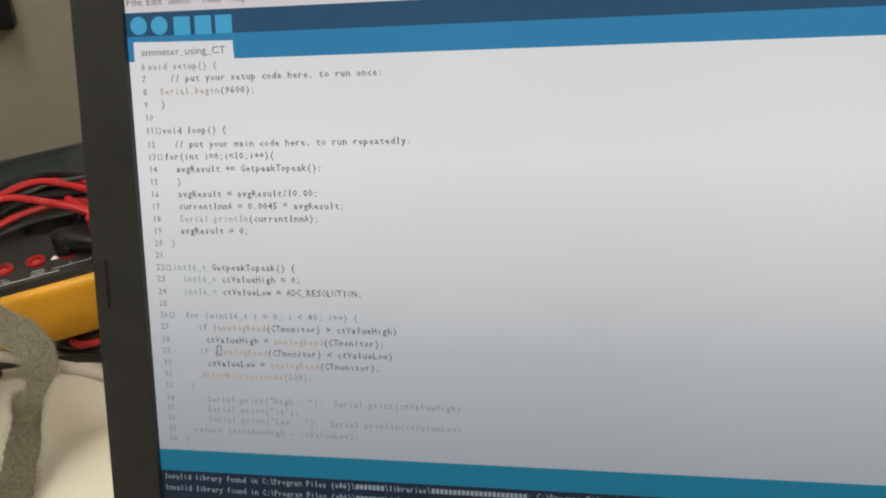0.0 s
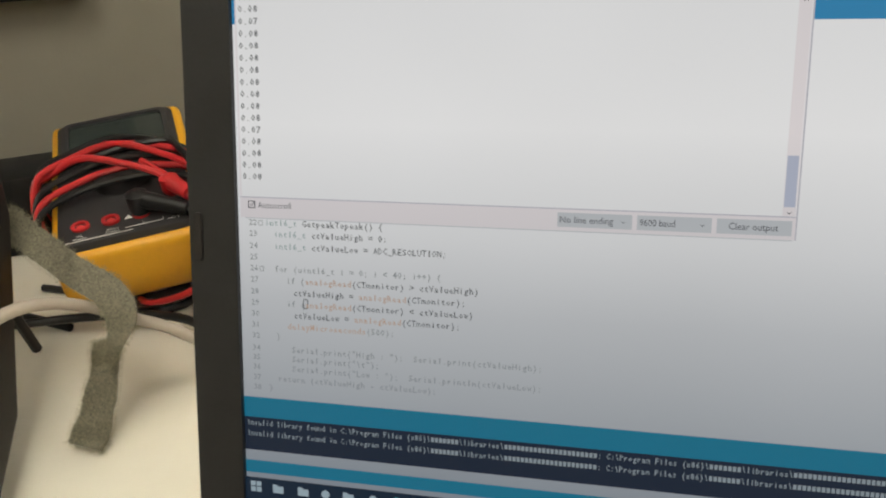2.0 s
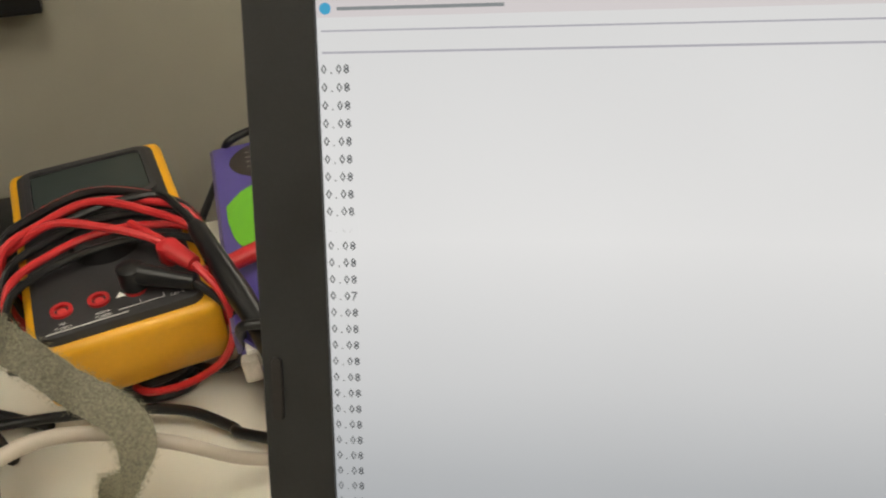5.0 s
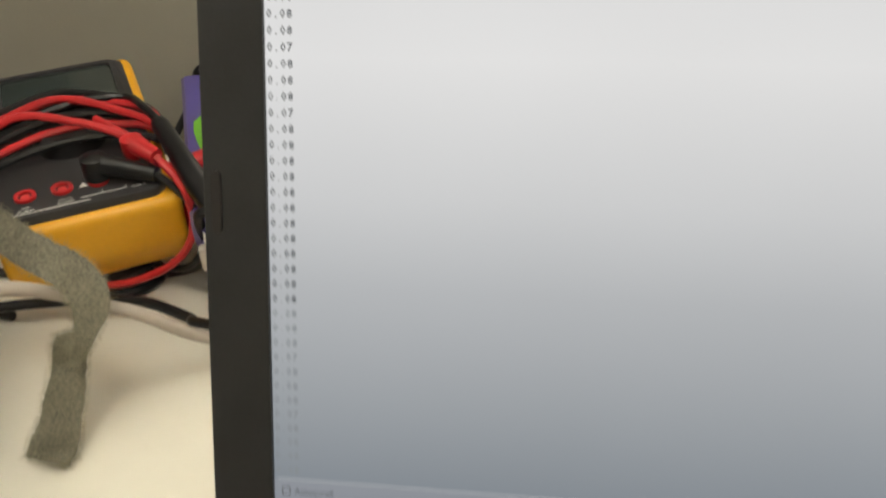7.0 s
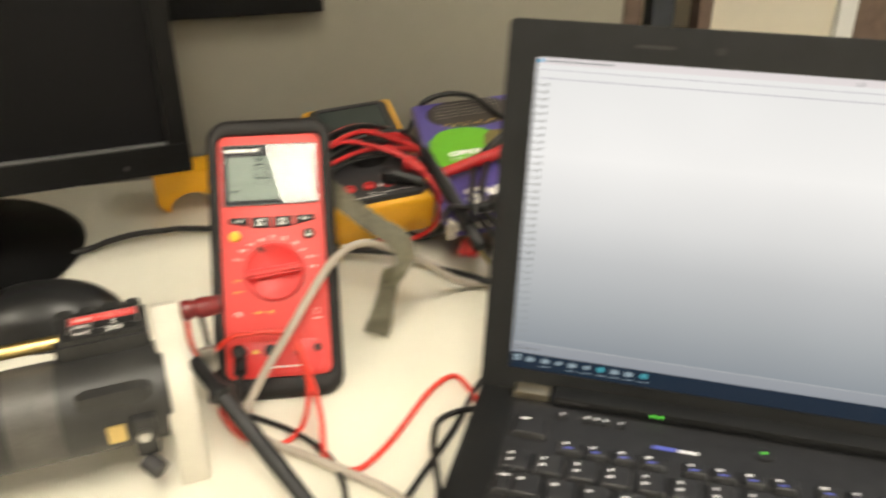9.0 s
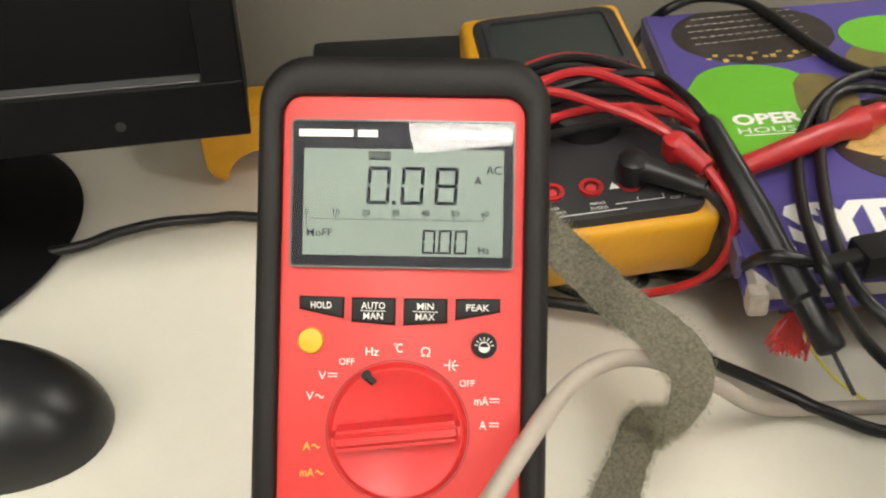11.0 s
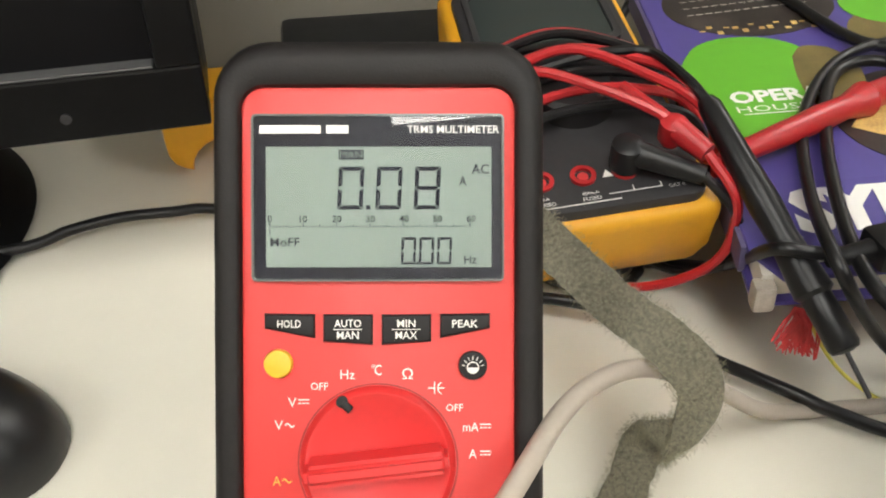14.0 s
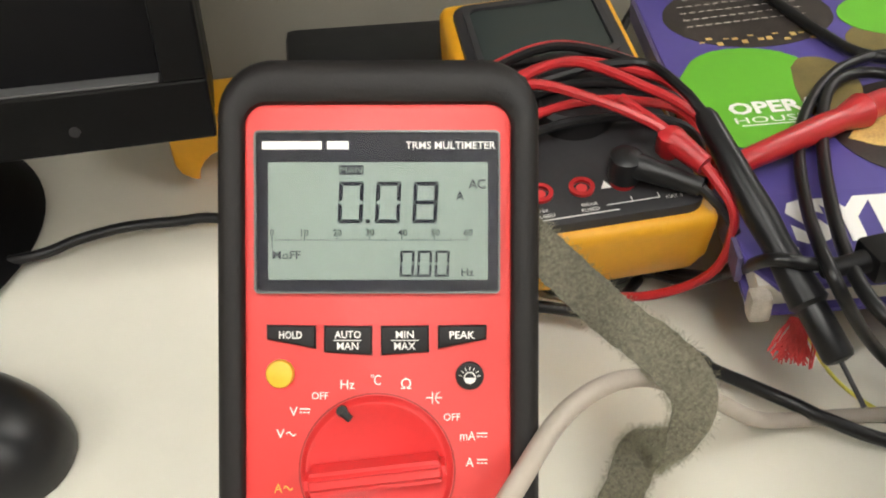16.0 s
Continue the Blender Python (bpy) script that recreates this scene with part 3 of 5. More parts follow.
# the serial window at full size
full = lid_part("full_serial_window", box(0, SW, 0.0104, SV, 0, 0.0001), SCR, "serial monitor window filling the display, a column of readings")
part("title_bar", box(0, SW, 0.1895, SV, 0.0001, 0.0002), SCRHEAD, full)
part("title_bars", box(0.0050, 0.0440, 0.1910, 0.1918, 0.0002, 0.0003), TXTFAINT, full)
part("title_icon", disc(0.0022, 0.1915, 0.0014, 0.0002, 0.0003, 12), SCRBTN, full)
part("entry_line", box(0.001, SW - 0.02, 0.1862, 0.1866, 0.0001, 0.0002), SCRLINE, full)
part("entry_line", box(0.001, SW, 0.1812, 0.1817, 0.0001, 0.0002), SCRLINE, full)
part("log_line", box(0.001, SW, 0.0172, 0.0175, 0.0001, 0.0002), SCRGREY, full)
part("bottom_strip", box(0.0, SW, 0.0104, 0.0172, 0.0001, 0.00015), SCRHEAD, full)
part("check_box", ring_plate(rrect(0.0022, 0.0048, 0.0124, 0.0150, 0.0002, 1), rrect(0.0025, 0.0045, 0.0127, 0.0147, 0.0002, 1), 0.0002, 0.0003), TXTMID, full)
letters("check_word", "Autoscroll", TXTMID, full, 0.0060, 0.0128, 0.0003, width=0.0115, height=0.0021)
PITCH = 0.00425
# lower readings in paler text: viewing-angle washout put into the colour
for i in range(38):
    mono("reading", "0.07" if i in (9, 13, 29, 33) else "0.08", TXTMID if i < 26 else TXTFAINT, full, 0.0004, 0.1766 - PITCH * i, 0.0002, 0.00182, 0.0022)
part("mouse_pointer", plate([(0.1752, 0.1925), (0.1752, 0.1895), (0.1759, 0.1902), (0.1764, 0.1892), (0.1768, 0.1894), (0.1763, 0.1904), (0.1772, 0.1905)], 0.0002, 0.0004), TXTFAINT, full)
blank = lid_part("blank_line", box(0.0004, 0.0086, -0.0010, 0.0032, 0.0, 0.0001), SCR, "empty line in the column of readings")

# base, hinges and keyboard
BT = 0.0235                              # the keyboard deck's height
lap_base = part("base", plate(rrect(-B, SW + B, -0.245, 0.001, 0.006), 0.004, BT, 0.002), LAPTOP, laptop, smooth=True)
part("hinge_bar", box(0.030, SW - 0.030, -0.016, -0.001, BT - 0.001, 0.0300, 0.003), LAPTOP, laptop, smooth=True)
for x in (0.0055, SW - 0.0275):
    part("hinge", box(x, x + 0.022, -0.014, 0.004, BT - 0.002, 0.0285, 0.002), HINGE, laptop, "worn brass-coloured metal hinge", smooth=True)
for x, y in ((0.0, -0.02), (SW, -0.02), (0.0, -0.22), (SW, -0.22)):
    part("rubber_foot", disc(x, y, 0.006, 0.0, 0.0045, 16), RUBBER, laptop)
part("maker_mark", box(0.0330, 0.0515, -0.0165, -0.0160, 0.0262, 0.0280), FGREY, laptop, "small grey bar where a maker's mark stands")
for x in (0.0905, 0.0950):
    part("status_light", box(x, x + 0.0018, -0.0166, -0.0159, 0.0265, 0.0284), LEDG, laptop, "green status light")
part("keyboard_tray", box(0.0075, SW - 0.0075, -0.146, -0.0185, BT, BT + 0.0008, 0.0003), KEYCAP, laptop)
part("blue_mark", box(0.0930, 0.1060, -0.0415, -0.0385, BT + 0.0008, BT + 0.0012), LEGENDB, laptop, "blue printed bar")
part("white_mark", box(0.1075, 0.1185, -0.0412, -0.0388, BT + 0.0008, BT + 0.0012), LEGEND, laptop, "white printed bar")


def key_mesh(w, d):
    b = box(-w / 2, w / 2, -d / 2, d / 2, 0, 0.0036)
    for v in b.verts:
        if v.co.z > 0.002:
            v.co.x -= math.copysign(0.0017, v.co.x)
            v.co.y = v.co.y - math.copysign(0.0012, v.co.y) + 0.0006
    bmesh.ops.bevel(b, geom=b.edges[:], offset=0.0005, segments=1, affect="EDGES")
    me = bpy.data.meshes.new("key")
    b.to_mesh(me)
    b.free()
    me.materials.append(KEYCAP)
    return me


KEYCAPS = {}


def bar_mesh(w, d, material):
    me = bpy.data.meshes.new("legend")
    b = box(-w / 2, w / 2, -d / 2, d / 2, 0, 0.00012)
    b.to_mesh(me)
    b.free()
    me.materials.append(material)
    return me


BARS = [bar_mesh(0.0026, 0.0020, LEGEND), bar_mesh(0.0018, 0.0022, LEGEND), bar_mesh(0.0040, 0.0014, LEGENDB), bar_mesh(0.0050, 0.0016, LEGEND)]


def key(x, y, w, d, legends=((-0.003, 0.003, 0),)):
    k = (round(w, 4), round(d, 4))
    if k not in KEYCAPS:
        KEYCAPS[k] = key_mesh(w - 0.0006, d - 0.0006)
    ob = new("key", KEYCAPS[k])
    ob.parent = laptop
    ob.location = (x, y, BT + 0.0008)
    for lx, ly, i in legends:
        s = new("legend", BARS[i])
        s.parent = ob
        s.location = (lx, ly, 0.0036)


# volume and menu buttons, then the rows of keys
for x in (0.0385, 0.0535, 0.0590, 0.0645, 0.0735):
    key(x, -0.0285, 0.0048, 0.005, ((0, 0.0004, 1),))
part("power_button", disc(0.155, -0.031, 0.0055, BT + 0.0008, BT + 0.0025, 20, 0.0006), KEYCAP, laptop, "round power button")
# green light in the power button
part("power_light", disc(0.155, -0.031, 0.0012, BT + 0.0025, BT + 0.0028, 10), LEDG, laptop)
key(0.0215, -0.0430, 0.0225, 0.0190, ((-0.004, 0.005, 3),))
X = 0.0470
for n in range(12):
    gap = 0.0075 * (n // 4)
    key(X + 0.0157 * n + gap, -0.0560, 0.0155, 0.0115, ((-0.003, 0.002, 0), (-0.001, -0.0015, 2)))
for n in range(4):
    key(0.2600 + 0.0165 * n, -0.0470, 0.0160, 0.0115, ((-0.001, 0.002, 3),))
    key(0.2600 + 0.0165 * n, -0.0585, 0.0160, 0.0115, ((-0.001, 0.002, 3),))
for row, (y, x, n, w) in enumerate(((-0.0735, 0.0185, 14, 0.0183), (-0.0922, 0.0275, 13, 0.0186), (-0.1108, 0.0320, 12, 0.0188), (-0.1294, 0.0400, 11, 0.0188))):
    for i in range(n):
        key(x + 0.0188 * i, y, w, 0.0183, ((-0.0035, 0.004, 1), (-0.0035, -0.0015, 0)) if row == 0 else ((-0.0035, 0.0035, 0),))
key(0.0145, -0.0922, 0.0140 - 0.0025, 0.0183, ((0, 0.004, 3),))
part("palm_rest", box(0.010, SW - 0.010, -0.240, -0.148, BT, BT + 0.0012, 0.0005), LAPTOP, laptop)
part("touchpad", plate(rrect(0.115, 0.205, -0.222, -0.166, 0.003), BT + 0.0012, BT + 0.0018), FGREY, laptop)

# ---- the red multimeter ----
YA, PS = 0.3892, 0.648
mx = Vector((math.cos(YA), math.sin(YA), 0))
mu = Vector((-math.sin(YA) * math.sin(PS), math.cos(YA) * math.sin(PS), math.cos(PS)))
METER = axes((-0.149, -0.0296, 0.0), mx, mu, mx.cross(mu))
meter = thing("digital_multimeter", METER, "red digital multimeter in black rubber holster, propped up, showing 0.08", "multimeter")


def side_profile(w, outline, bevel, bm=None):
    """A block of width 2w, its outline given as (y, z), rounded."""
    b = plate([(z, y) for y, z in outline], -w, w)
    bmesh.ops.transform(b, matrix=Matrix(((0, 0, 1, 0), (0, 1, 0, 0), (1, 0, 0, 0), (0, 0, 0, 1))), verts=b.verts)
    bmesh.ops.recalc_face_normals(b, faces=b.faces)
    if bevel:
        bmesh.ops.bevel(b, geom=b.edges[:], offset=bevel, segments=4, profile=0.6, affect="EDGES")
    return merge(bm, b)


HT = 0.1965
part("holster", side_profile(0.0415, [(0.002, -0.004), (0.06, -0.043), (HT - 0.040, -0.043), (HT - 0.008, -0.024), (HT - 0.001, -0.004)], 0.006), RUBBER, meter, "black rubber holster", smooth=True)


def loft(rings):
    """A closed skin through outlines (x, y lists of one length) at their heights."""
    b = bmesh.new()
    vs = [[b.verts.new((x, y, z)) for x, y in pts] for pts, z in rings]
    n = len(vs[0])
    for a, c in zip(vs, vs[1:] + vs[:1]):
        for i in range(n):
            b.faces.new((a[i], a[(i + 1) % n], c[(i + 1) % n], c[i]))
    bmesh.ops.recalc_face_normals(b, faces=b.faces)
    return b


def rim_ring(o, f):
    """An outline between the holster's outer edge (0) and the face's edge (1)."""
    x, lo, hi, r = ((1 - f) * a + f * c for a, c in ((0.0429, 0.0352), (0.0015, 0.016), (HT, 0.1842), (0.0150, 0.0062)))
    return rrect(-x, x, lo, hi, r, 8), o


part("holster_rim", loft([rim_ring(-0.012, 0.05), rim_ring(-0.004, 0.0), rim_ring(0.0000, 0.03), rim_ring(0.0022, 0.12), rim_ring(0.0036, 0.27), rim_ring(0.0041, 0.45), rim_ring(0.0040, 0.66),
                          rim_ring(0.0036, 0.85), rim_ring(0.0029, 0.96), rim_ring(0.0016, 1.0), rim_ring(-0.008, 1.0)]), RUBBER, meter, "thick black rubber rim", smooth=True)
face = part("front_face", plate(rrect(-0.0353, 0.0353, 0.0159, 0.1843, 0.006), -0.008, 0.0018, 0.0012), REDP, meter, "bright red plastic face", smooth=True)
part("window_recess", plate(rrect(-0.0319, 0.0319, 0.1347, 0.1767, 0.0012), 0.0018, 0.0024, 0.0003), LCDFRAME, meter, "dark display window frame")
part("lcd", box(-0.0287, 0.0291, 0.1379, 0.1688, 0.0024, 0.0026), LCDGREY, meter, "grey-green liquid crystal display")
lcdglass = bpy.data.materials.new("lcd_glass")
lcdglass.use_nodes = True
gb = lcdglass.node_tree.nodes["Principled BSDF"]
gb.inputs["Base Color"].default_value = (1, 1, 1, 1)
gb.inputs["Roughness"].default_value = 0.0
gb.inputs["Transmission Weight"].default_value = 1.0
gb.inputs["IOR"].default_value = 1.42
cover = part("window_glass", box(-0.0316, 0.0316, 0.1350, 0.1764, 0.0031, 0.0034), lcdglass, meter, "clear display window")
cover.visible_shadow = False
Z1 = 0.0026


def segments(text, x, y, w, h, th, gap, slant, group):
    """Seven-segment figures, each figure one part."""
    on = {"0": "abcdef", "8": "abcdefg"}
    for ch in text:
        if ch == ".":
            part("decimal_point", box(x - gap * 0.72, x - gap * 0.72 + th, y, y + th, Z1, Z1 + 0.0002), LCDSEG, meter)
            continue
        b = bmesh.new()
        H2 = h / 2
        g = th * 0.16
        seg = {
            "a": [(g, h), (w - g, h), (w - th - g, h - th), (th + g, h - th)],
            "d": [(g, 0), (th + g, th), (w - th - g, th), (w - g, 0)],
            "f": [(0, H2 + g), (0, h - g), (th, h - th - g), (th, H2 + th / 2 + g)],
            "e": [(0, g), (0, H2 - g), (th, H2 - th / 2 - g), (th, th + g)],
            "b": [(w, H2 + g), (w, h - g), (w - th, h - th - g), (w - th, H2 + th / 2 + g)],
            "c": [(w, g), (w, H2 - g), (w - th, H2 - th / 2 - g), (w - th, th + g)],
            "g": [(g * 2, H2), (th, H2 + th / 2), (w - th, H2 + th / 2), (w - g * 2, H2), (w - th, H2 - th / 2), (th, H2 - th / 2)],
        }
        for s in on[ch]:
            plate([(x + px + slant * py, y + py) for px, py in seg[s]], Z1, Z1 + 0.0002, bm=b)
        part("figure", b, LCDSEG, meter)
        x += w + gap


segments("0.08", -0.0105, 0.1527, 0.0066, 0.0110, 0.0011, 0.0032, 0.05, "main")
segments("0.00", 0.0058, 0.1386, 0.0038, 0.0070, 0.0007, 0.0008, 0.04, "sub")
part("man_box", box(-0.0100, -0.0036, 0.1655, 0.1680, Z1, Z1 + 0.0002), LCDSEG, meter)
letters("display_word", "MAN", LCDGREY, meter, -0.0068, 0.1659, Z1 + 0.0002, width=0.0058, height=0.0017, align=0.5)
letters("display_word", "AC", LCDSEG, meter, 0.0240, 0.1618, Z1, width=0.0044, height=0.0025, bold=0.016)
letters("display_word", "A", LCDSEG, meter, 0.0207, 0.1588, Z1, height=0.0024, width=0.0021, bold=0.016)
letters("display_word", "Hz", LCDSEG, meter, 0.0221, 0.1389, Z1, height=0.0020, width=0.0033, bold=0.016)
letters("display_word", "MoFF", LCDSEG, meter, -0.0276, 0.1433, Z1, height=0.0022, width=0.0075, bold=0.012)
for i in range(7):
    letters("scale_number", str(10 * i), LCDSEG, meter, -0.0277 + 0.0086 * i, 0.1495, Z1, height=0.0017, align=0.5, bold=0.016)
b = bmesh.new()
for i in range(61):
    x = -0.0277 + 0.0090 * i / 10 * 0.95
    box(x - 0.00013, x + 0.00013, 0.1481, 0.1486 + 0.0004 * (i % 5 == 0) + 0.0003 * (i % 10 == 0), Z1, Z1 + 0.0001, bm=b)
box(-0.0278, -0.0276, 0.1462, 0.1476, Z1, Z1 + 0.0001, bm=b)
part("bar_scale", b, LCDSEG, meter)
for x0, x1 in ((-0.0303, -0.0146), (-0.0132, -0.0075)):
    part("maker_bar", box(x0, x1, 0.1722, 0.1743, 0.0024, 0.0026), INKW, meter, "white bar where the maker's mark stands")
part("window_lip", ring_plate(rrect(-0.0323, 0.0323, 0.1343, 0.1771, 0.0014), rrect(-0.0317, 0.0317, 0.1349, 0.1765, 0.0010), 0.0018, 0.0037), LIP, meter, "glossy clear edge of the window")
letters("window_word", "TRMS MULTIMETER", INKW, meter, 0.0075, 0.1723, 0.0024, width=0.0236, height=0.0019, bold=0.01)

# buttons under the display
for pts, t in (([(-0.0292, 0.1260), (-0.0163, 0.1258), (-0.0163, 0.1197), (-0.0292, 0.1222)], ("HOLD",)),
               ([(-0.0141, 0.1258), (-0.0014, 0.1257), (-0.0014, 0.1180), (-0.0141, 0.1188)], ("AUTO", "MAN")),
               ([(0.0009, 0.1257), (0.0136, 0.1258), (0.0136, 0.1188), (0.0009, 0.1180)], ("MIN", "MAX")),
               ([(0.0159, 0.1258), (0.0287, 0.1260), (0.0287, 0.1222), (0.0159, 0.1197)], ("PEAK",))):
    button = part("button", plate(pts[::-1], 0.001, 0.0034, 0.0007, 3), BTN, meter, "black rubber push button", smooth=True)
    cx = sum(p[0] for p in pts) / 4
    if len(t) == 1:
        letters("button_word", t[0], INKW, button, cx, 0.1225, 0.0034, bold=0.010, height=0.0019, width=0.0060 if t[0] == "HOLD" else 0.0066, align=0.5)
    else:
        letters("button_word", t[0], INKW, button, cx, 0.1226, 0.0034, bold=0.010, height=0.0019, width=0.0069 if t[0] == "AUTO" else 0.0047, align=0.5)
        letters("button_word", t[1], INKW, button, cx, 0.1196, 0.0034, bold=0.010, height=0.0019, width=0.0056, align=0.5)
        part("rule", box(cx - 0.0036, cx + 0.0036, 0.1219, 0.1221, 0.0034, 0.0036), INKW, button)
part("yellow_button", disc(-0.0257, 0.1131, 0.0037, 0.001, 0.0040, 28, 0.0009), YBTN, meter, "round yellow button", smooth=True)
lamp_button = part("light_button", disc(0.0243, 0.1126, 0.0037, 0.001, 0.0036, 28, 0.0007), BTN, meter, "round black backlight button", smooth=True)
part("half_circle", plate([(0.0243 + 0.0015 * math.cos(a), 0.1122 + 0.0015 * math.sin(a)) for a in [math.pi + math.pi * i / 12 for i in range(13)]], 0.0036, 0.0038), INKW, lamp_button)
b = ring_plate([(0.0243 + 0.0016 * math.cos(a), 0.1122 + 0.0016 * math.sin(a)) for a in [2 * math.pi * i / 20 for i in range(20)]],
               [(0.0243 + 0.0013 * math.cos(a), 0.1122 + 0.0013 * math.sin(a)) for a in [2 * math.pi * i / 20 for i in range(20)]], 0.0036, 0.0038)
for k in range(7):
    a = math.pi * (k + 0.5) / 7
    rod((0.0243 + 0.0020 * math.cos(a), 0.1122 + 0.0020 * math.sin(a), 0.0037), (0.0243 + 0.0029 * math.cos(a), 0.1122 + 0.0029 * math.sin(a), 0.0037), 0.00012, 5, b)
part("light_rays", b, INKW, lamp_button)

# the rotary switch
KX, KY = -0.0002, 0.0872
part("dial_groove", ring_plate([(KX + 0.0208 * math.cos(2 * math.pi * i / 48), KY + 0.0208 * math.sin(2 * math.pi * i / 48)) for i in range(48)],
                               [(KX + 0.0204 * math.cos(2 * math.pi * i / 48), KY + 0.0204 * math.sin(2 * math.pi * i / 48)) for i in range(48)], 0.0017, 0.0020), GROOVE, meter)
knob = part("rotary_knob", lathe([(0.0202, 0.0015), (0.0198, 0.0026), (0.0186, 0.0036), (0.0180, 0.0036), (0.0170, 0.0029), (0.001, 0.0027)], 64, m=pose(KX, KY, 0)), REDK, meter, "round red rotary switch", smooth=True)
b = bmesh.new()
rb = box(-0.0183, 0.0183, -0.0042, 0.0042, 0.0, 0.0085)
for v in rb.verts:
    if v.co.z > 0.004:
        v.co.y *= 0.62
bmesh.ops.bevel(rb, geom=rb.edges[:], offset=0.0016, segments=3, affect="EDGES")
bmesh.ops.transform(rb, matrix=pose(KX, KY, 0.0020, 0, 0, 6.5), verts=rb.verts)
part("grip", merge(b, rb), REDK, knob, smooth=True)
part("pointer_mark", rod((-0.0092, 0.1033, 0.0040), (-0.0070, 0.1013, 0.0038), 0.0011, 10, bm=disc(-0.0092, 0.1035, 0.0015, 0.0030, 0.0046, 14)), INKB, knob, "black pointer mark")
F = 0.0018
for x, y, t, h, w in ((-0.0153, 0.1062, "OFF", 0.0019, 0.0044), (-0.0080, 0.1090, "Hz", 0.0024, 0.0037), (-0.0001, 0.1100, "C", 0.0027, 0.0018), (0.0075, 0.1090, "\u03a9", 0.0026, 0.0027),
                      (0.0196, 0.1006, "OFF", 0.0019, 0.0044), (0.0238, 0.0954, "mA", 0.0024, 0.0040), (0.0243, 0.0884, "A", 0.0024, 0.0020), (-0.0223, 0.1018, "V", 0.0024, 0.0022),
                      (-0.0258, 0.0959, "V", 0.0024, 0.0022)):
    letters("dial_word", t, INKW, meter, x, y, F, height=h, width=w, align=0.5)
letters("dial_word", "o", INKW, meter, -0.0014, 0.1120, F, height=0.0012, align=0.5)
for x, y in ((0.0262, 0.0962), (0.0262, 0.0892), (-0.0207, 0.1026)):
    part("dc_sign", box(x, x + 0.0028, y + 0.0009, y + 0.0012, F, F + 0.0002), INKW, meter)
    for k in range(3):
        part("dc_sign", box(x + 0.001 * k, x + 0.001 * k + 0.0007, y, y + 0.0003, F, F + 0.0002), INKW, meter)
for x, y, material in ((-0.0242, 0.0970, INKW), (-0.0250, 0.0826, INKY), (-0.0237, 0.0750, INKY)):
    part("ac_sign", tube([(x, y, F), (x + 0.0006, y + 0.0005, F), (x + 0.0012, y, F), (x + 0.0018, y - 0.0005, F), (x + 0.0024, y, F)], 0.00018, 6, 4), material, meter)
letters("dial_word", "A", INKY, meter, -0.0264, 0.0814, F, height=0.0024, width=0.0021, align=0.5)
letters("dial_word", "mA", INKY, meter, -0.0262, 0.0738, F, height=0.0024, width=0.0040, align=0.5)
part("capacitor_sign", box(0.0128, 0.0143, 0.1065, 0.1068, F, F + 0.0002, bm=box(0.0143, 0.0146, 0.1051, 0.1082, F, F + 0.0002, bm=box(0.0154, 0.0170, 0.1065, 0.1068, F, F + 0.0002))), INKW, meter)
part("capacitor_sign", tube([(0.0162, 0.1081, F), (0.0155, 0.1074, F), (0.0153, 0.1066, F), (0.0155, 0.1058, F), (0.0162, 0.1051, F)], 0.00016, 6, 3), INKW, meter)
letters("face_word", "CE", INKW, meter, -0.0258, 0.0582, F, height=0.0030, width=0.0050, align=0.5)
part("diode_sign", box(-0.0150, -0.0072, 0.0599, 0.0603, F, F + 0.0002, bm=plate([(-0.0130, 0.0588), (-0.0130, 0.0614), (-0.0108, 0.0601)], F, F + 0.0002)), INKY, meter)
part("probe_sign", box(-0.0042, -0.0026, 0.0590, 0.0612, F, F + 0.0002), INKY, meter)
part("double_insulation_sign", ring_plate(rrect(0.0250, 0.0290, 0.0570, 0.0610, 0.0002, 1), rrect(0.0254, 0.0286, 0.0574, 0.0606, 0.0002, 1), F, F + 0.0002), INKPINK, meter)
part("rating_bars", box(0.0245, 0.0300, 0.0535, 0.0545, F, F + 0.0002), INKPINK, meter)

# sockets and plugs on the meter
part("socket_plate", plate(rrect(-0.030, 0.030, 0.0175, 0.0405, 0.008), 0.0018, 0.0026, 0.0006), REDK, meter, smooth=True)
for x in (-0.0250, -0.0051, 0.0130, 0.0262):
    part("socket", ring_plate([(x + 0.0042 * math.cos(2 * math.pi * i / 24), 0.0340 + 0.0042 * math.sin(2 * math.pi * i / 24)) for i in range(24)],
                              [(x + 0.0027 * math.cos(2 * math.pi * i / 24), 0.0340 + 0.0027 * math.sin(2 * math.pi * i / 24)) for i in range(24)], 0.0026, 0.0042), BTN if x < 0.01 else REDK, meter, "black banana socket" if x < 0.01 else "red banana socket")
    part("socket_hole", disc(x, 0.0340, 0.0028, 0.0026, 0.0028, 20), INKB, meter)
part("warning_sign", plate([(-0.0172, 0.0325), (-0.0130, 0.0325), (-0.0151, 0.0362)], 0.0026, 0.0028), INKY, meter)
part("rating_bars", box(-0.006, 0.016, 0.0222, 0.0232, 0.0026, 0.0028), INKW, meter)
part("tilt_stand", rod((-0.02, 0.145, -0.043), (-0.02, 0.105, -0.134), 0.003, 8, bm=rod((0.02, 0.145, -0.043), (0.02, 0.105, -0.134), 0.003, 8)), RUBBER, meter)

